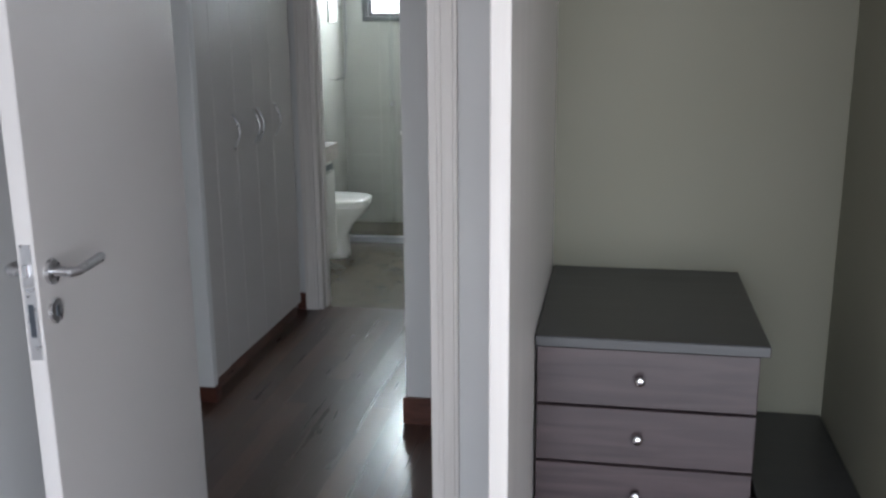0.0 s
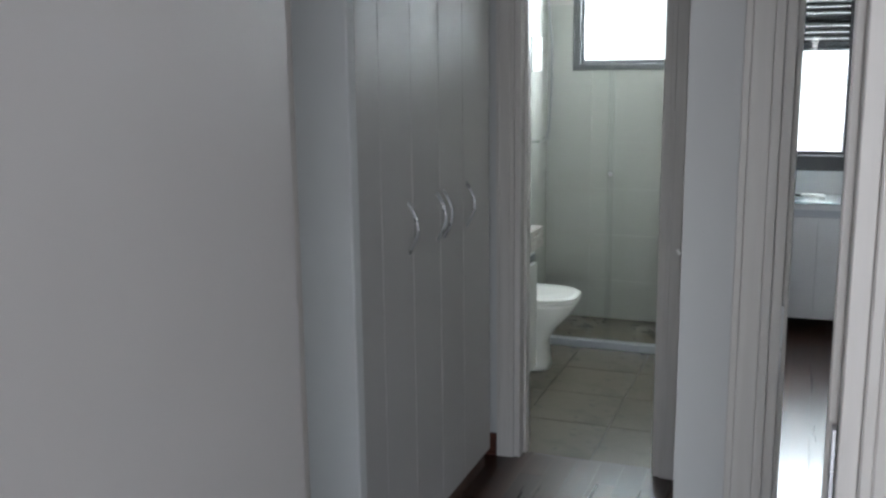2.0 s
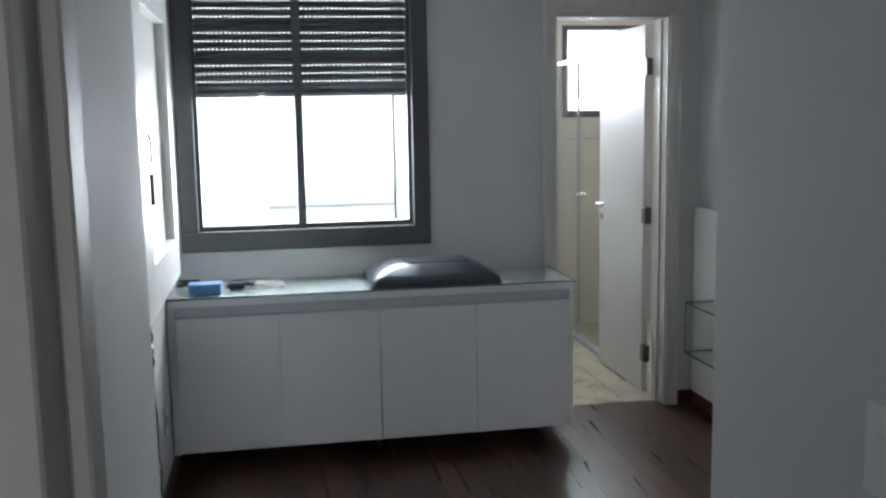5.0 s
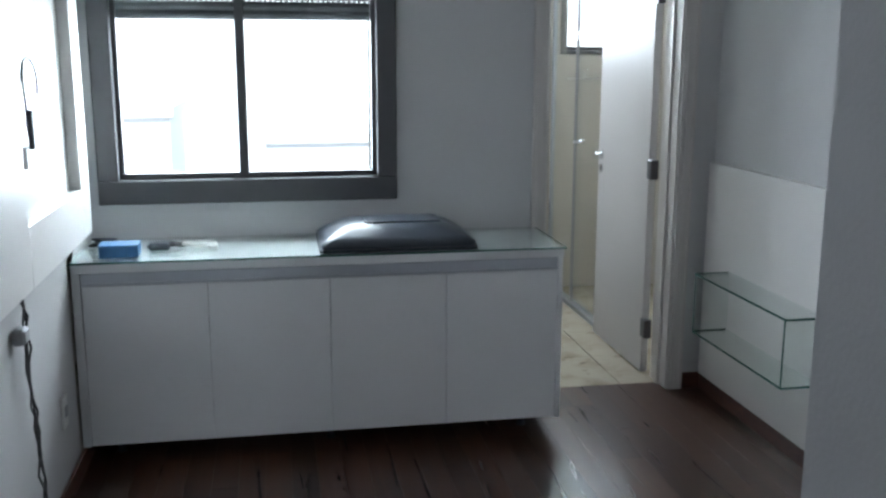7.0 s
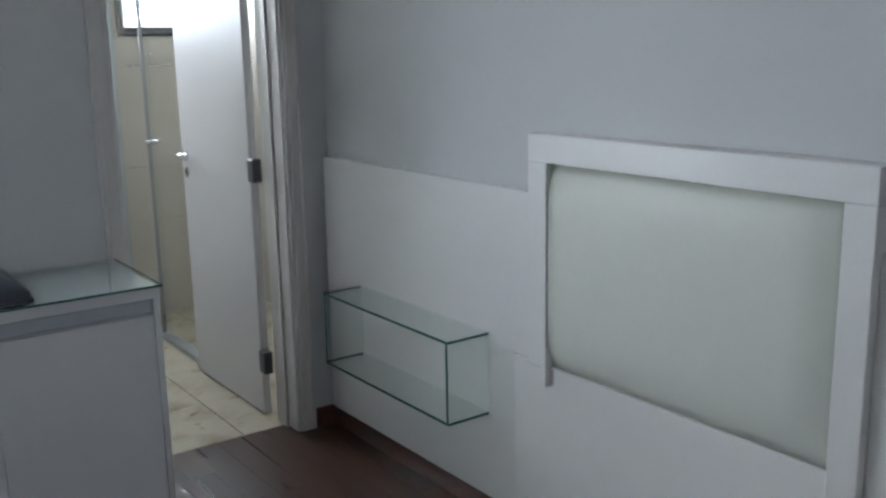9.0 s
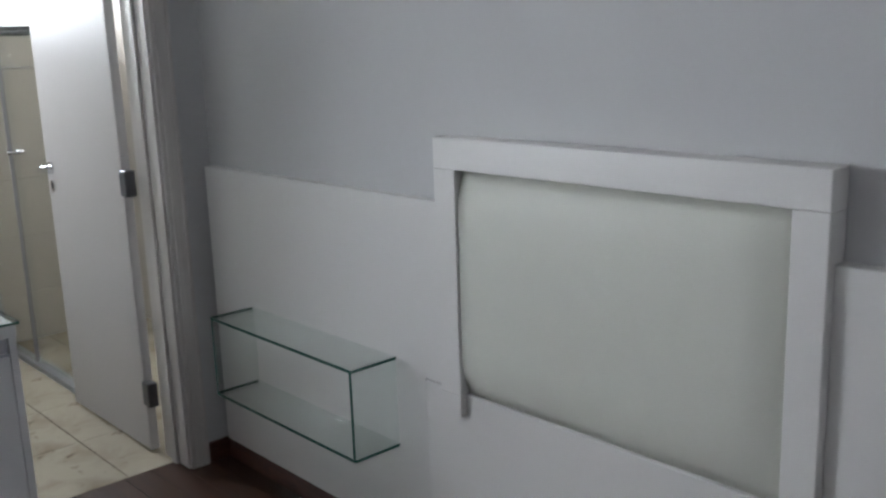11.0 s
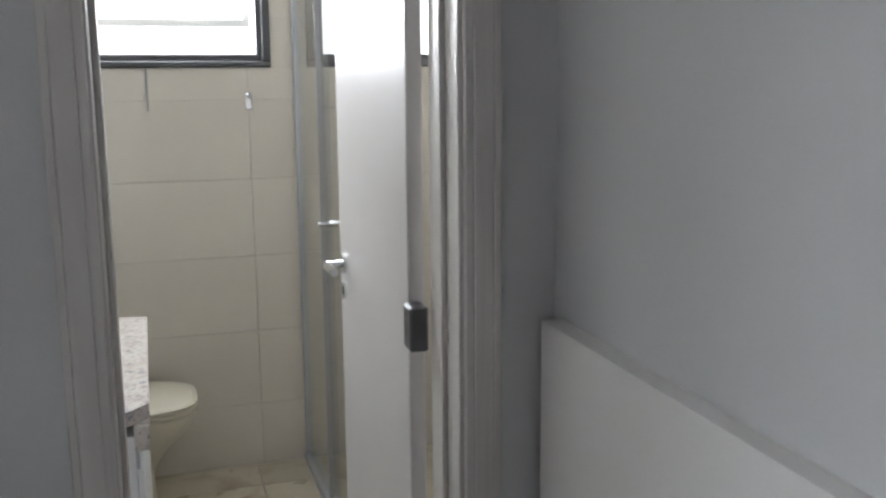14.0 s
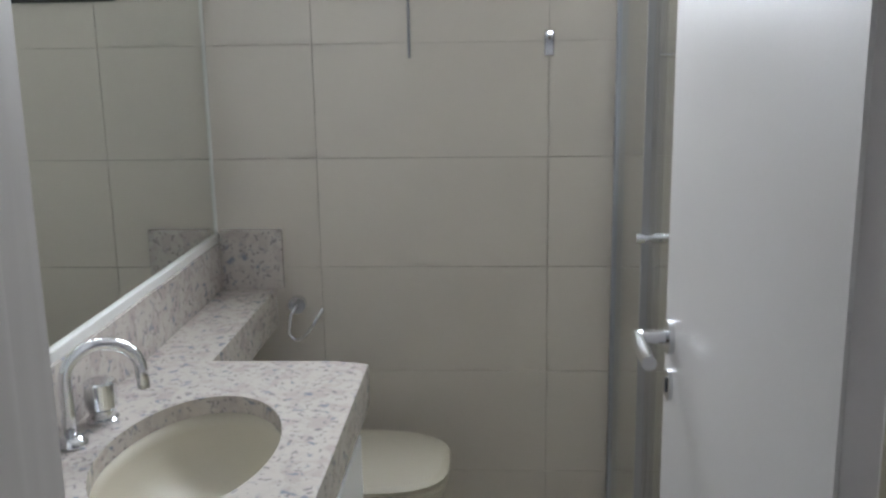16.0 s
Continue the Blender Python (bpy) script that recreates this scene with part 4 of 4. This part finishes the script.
toilet("toilet", -0.97, 6.07, pose(0, 0, 0), CERAMICW, "white ceramic toilet with closed lid")
s2 = thing("shower_screen", -0.62, 6.51, 0, "clear glass shower screen of the small bathroom", "shower screen", "", "structure")
for a, b, y in ((-1.19, -0.62, 6.50), (-0.66, -0.09, 6.518)):
    part("pane", box(a, y, 0.05, b, y + 0.008, 2.0), SHOWERG, s2)
part("floor_track", box(-1.195, 6.485, 0.0, -0.08, 6.54, 0.045, 0.002), ALU, s2)
part("pull_knob", tube([(-0.635, 6.48, 1.05), (-0.635, 6.54, 1.05)], 0.012, sides=12), CHROME, s2)
vp = thing("shower_control", -1.19, 6.9, 1.73, "white shower control plate with a lever", "shower control")
part("plate", box(-1.1995, 6.80, 1.63, -1.185, 7.02, 1.84, 0.004), WHITEP, vp)
part("lever", tube([(-1.185, 6.93, 1.74), (-1.15, 6.93, 1.74), (-1.145, 6.98, 1.745)], 0.006, sides=8), CHROME, vp)
sh = thing("hand_shower", -1.1, 7.05, 1.2, "hand shower with hose and chrome bar", "shower")
part("arm", tube([(-1.199, 7.05, 2.17), (-1.10, 7.05, 2.19), (-0.98, 7.06, 2.18), (-0.95, 7.06, 2.14)], 0.009, sides=10), CHROME, sh, "", True)
part("head", lathe(-0.95, 7.06, [(0.03, 2.10), (0.035, 2.112), (0.012, 2.145)], 20), CHROME, sh)
part("hose", tube([(-1.17, 7.1, 2.1), (-1.15, 7.12, 1.8), (-1.15, 7.12, 1.5), (-1.16, 7.1, 1.25), (-1.18, 7.08, 1.18)], 0.007, sides=8), GREYP, sh, "", True)
part("soap_rail", tube([(-1.199, 6.8, 1.2), (-1.15, 6.8, 1.2), (-1.15, 7.1, 1.2), (-1.199, 7.1, 1.2)], 0.007, sides=8), CHROME, sh)

# ---- tiles and planks (pieces last) ----


def piece(name, me, parent, x, y, z):
    ob = new(name, me)
    ob.parent = parent
    ob.location = (x, y, z)
    return ob


def tile_mesh(w, h, d, mat):
    """A glazed tile that lies in the xz plane and faces -y, edges eased."""
    return mesh_of("tile", box(0, -d, 0, w, 0, h, 0.0007), mat)


def tiled(parent, x0, x1, z0, z1, y, hole, first, mat):
    """Rows of 0.60 x 0.305 tiles round the window opening."""
    cache = {}
    z = -0.045
    while z < z1:
        xs = first - 0.63 * 3
        while xs < x1:
            a, b, c, d = max(xs, x0), min(xs + 0.63, x1), max(z, z0), min(z + 0.305, z1)
            cells = [(a, b, c, d)] if b - a > 0.01 and d - c > 0.01 else []
            for hx0, hx1, hz0, hz1 in hole:
                out = []
                for (a2, b2, c2, d2) in cells:
                    if b2 <= hx0 or a2 >= hx1 or d2 <= hz0 or c2 >= hz1:
                        out.append((a2, b2, c2, d2))
                        continue
                    if c2 < hz0:
                        out.append((a2, b2, c2, hz0))
                    if d2 > hz1:
                        out.append((a2, b2, hz1, d2))
                    lo, hi = max(c2, hz0), min(d2, hz1)
                    if a2 < hx0:
                        out.append((a2, hx0, lo, hi))
                    if b2 > hx1:
                        out.append((hx1, b2, lo, hi))
                cells = [q for q in out if q[1] - q[0] > 0.006 and q[3] - q[2] > 0.006]
            for a2, b2, c2, d2 in cells:
                key = (round(b2 - a2, 3), round(d2 - c2, 3))
                if key not in cache:
                    cache[key] = tile_mesh(key[0] - 0.0012, key[1] - 0.0012, 0.008, mat)
                piece("tile", cache[key], parent, a2, y + 0.008, c2)
            xs += 0.63
        z += 0.305


tiled(WALL_BN, 1.52, 3.40, 0, H, 9.83, [(1.76, 2.54, 1.60, 2.28), (2.68, 3.36, 1.60, 2.28)], 1.82, TILE)
tiled(WALL_SN, -1.20, -0.075, 0, H, 7.20, [(-1.03, -0.18, 1.63, 2.33)], -0.9, TILE_S)


def floor_tiles(parent, x0, x1, y0, y1, size, mat):
    cache = {}
    x = x0
    while x < x1 - 0.01:
        y = y0
        while y < y1 - 0.01:
            w, d = min(size, x1 - x), min(size, y1 - y)
            key = (round(w, 3), round(d, 3))
            if key not in cache:
                cache[key] = mesh_of("floor_tile", box(0, 0, 0, w - 0.003, d - 0.003, 0.008, 0.0012), mat)
            piece("floor_tile", cache[key], parent, x, y, -0.008)
            y += size
        x += size


floor_tiles(FLOOR_B, 1.52, 3.40, 7.82, 9.83, 0.45, FTILE)
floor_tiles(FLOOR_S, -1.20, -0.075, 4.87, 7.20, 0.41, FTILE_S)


def planks(parent, x0, x1, y0, y1, w, seed):
    """Wood boards along y, lengths staggered row by row."""
    rnd = random.Random(seed)
    cache = {}
    x = x0
    while x < x1 - 0.005:
        ww = min(w, x1 - x)
        y = y0
        while y < y1 - 0.005:
            ln = min(rnd.choice((0.6, 0.9, 1.2, 1.5)), y1 - y)
            key = (round(ww, 3), round(ln, 2))
            if key not in cache:
                cache[key] = mesh_of("plank", box(0, 0, 0, ww - 0.0005, ln - 0.0005, 0.008, 0.0004), PLANK)
            piece("plank", cache[key], parent, x, y, -0.008)
            y += ln
        x += w


planks(FLOOR, -0.6, 2.2, 0.9, 2.25, 0.10, 3)
planks(FLOOR, -1.33, 1.9, 2.25, 4.87, 0.10, 4)
planks(FLOOR, 0.0, 2.78, 4.87, 7.82, 0.10, 5)
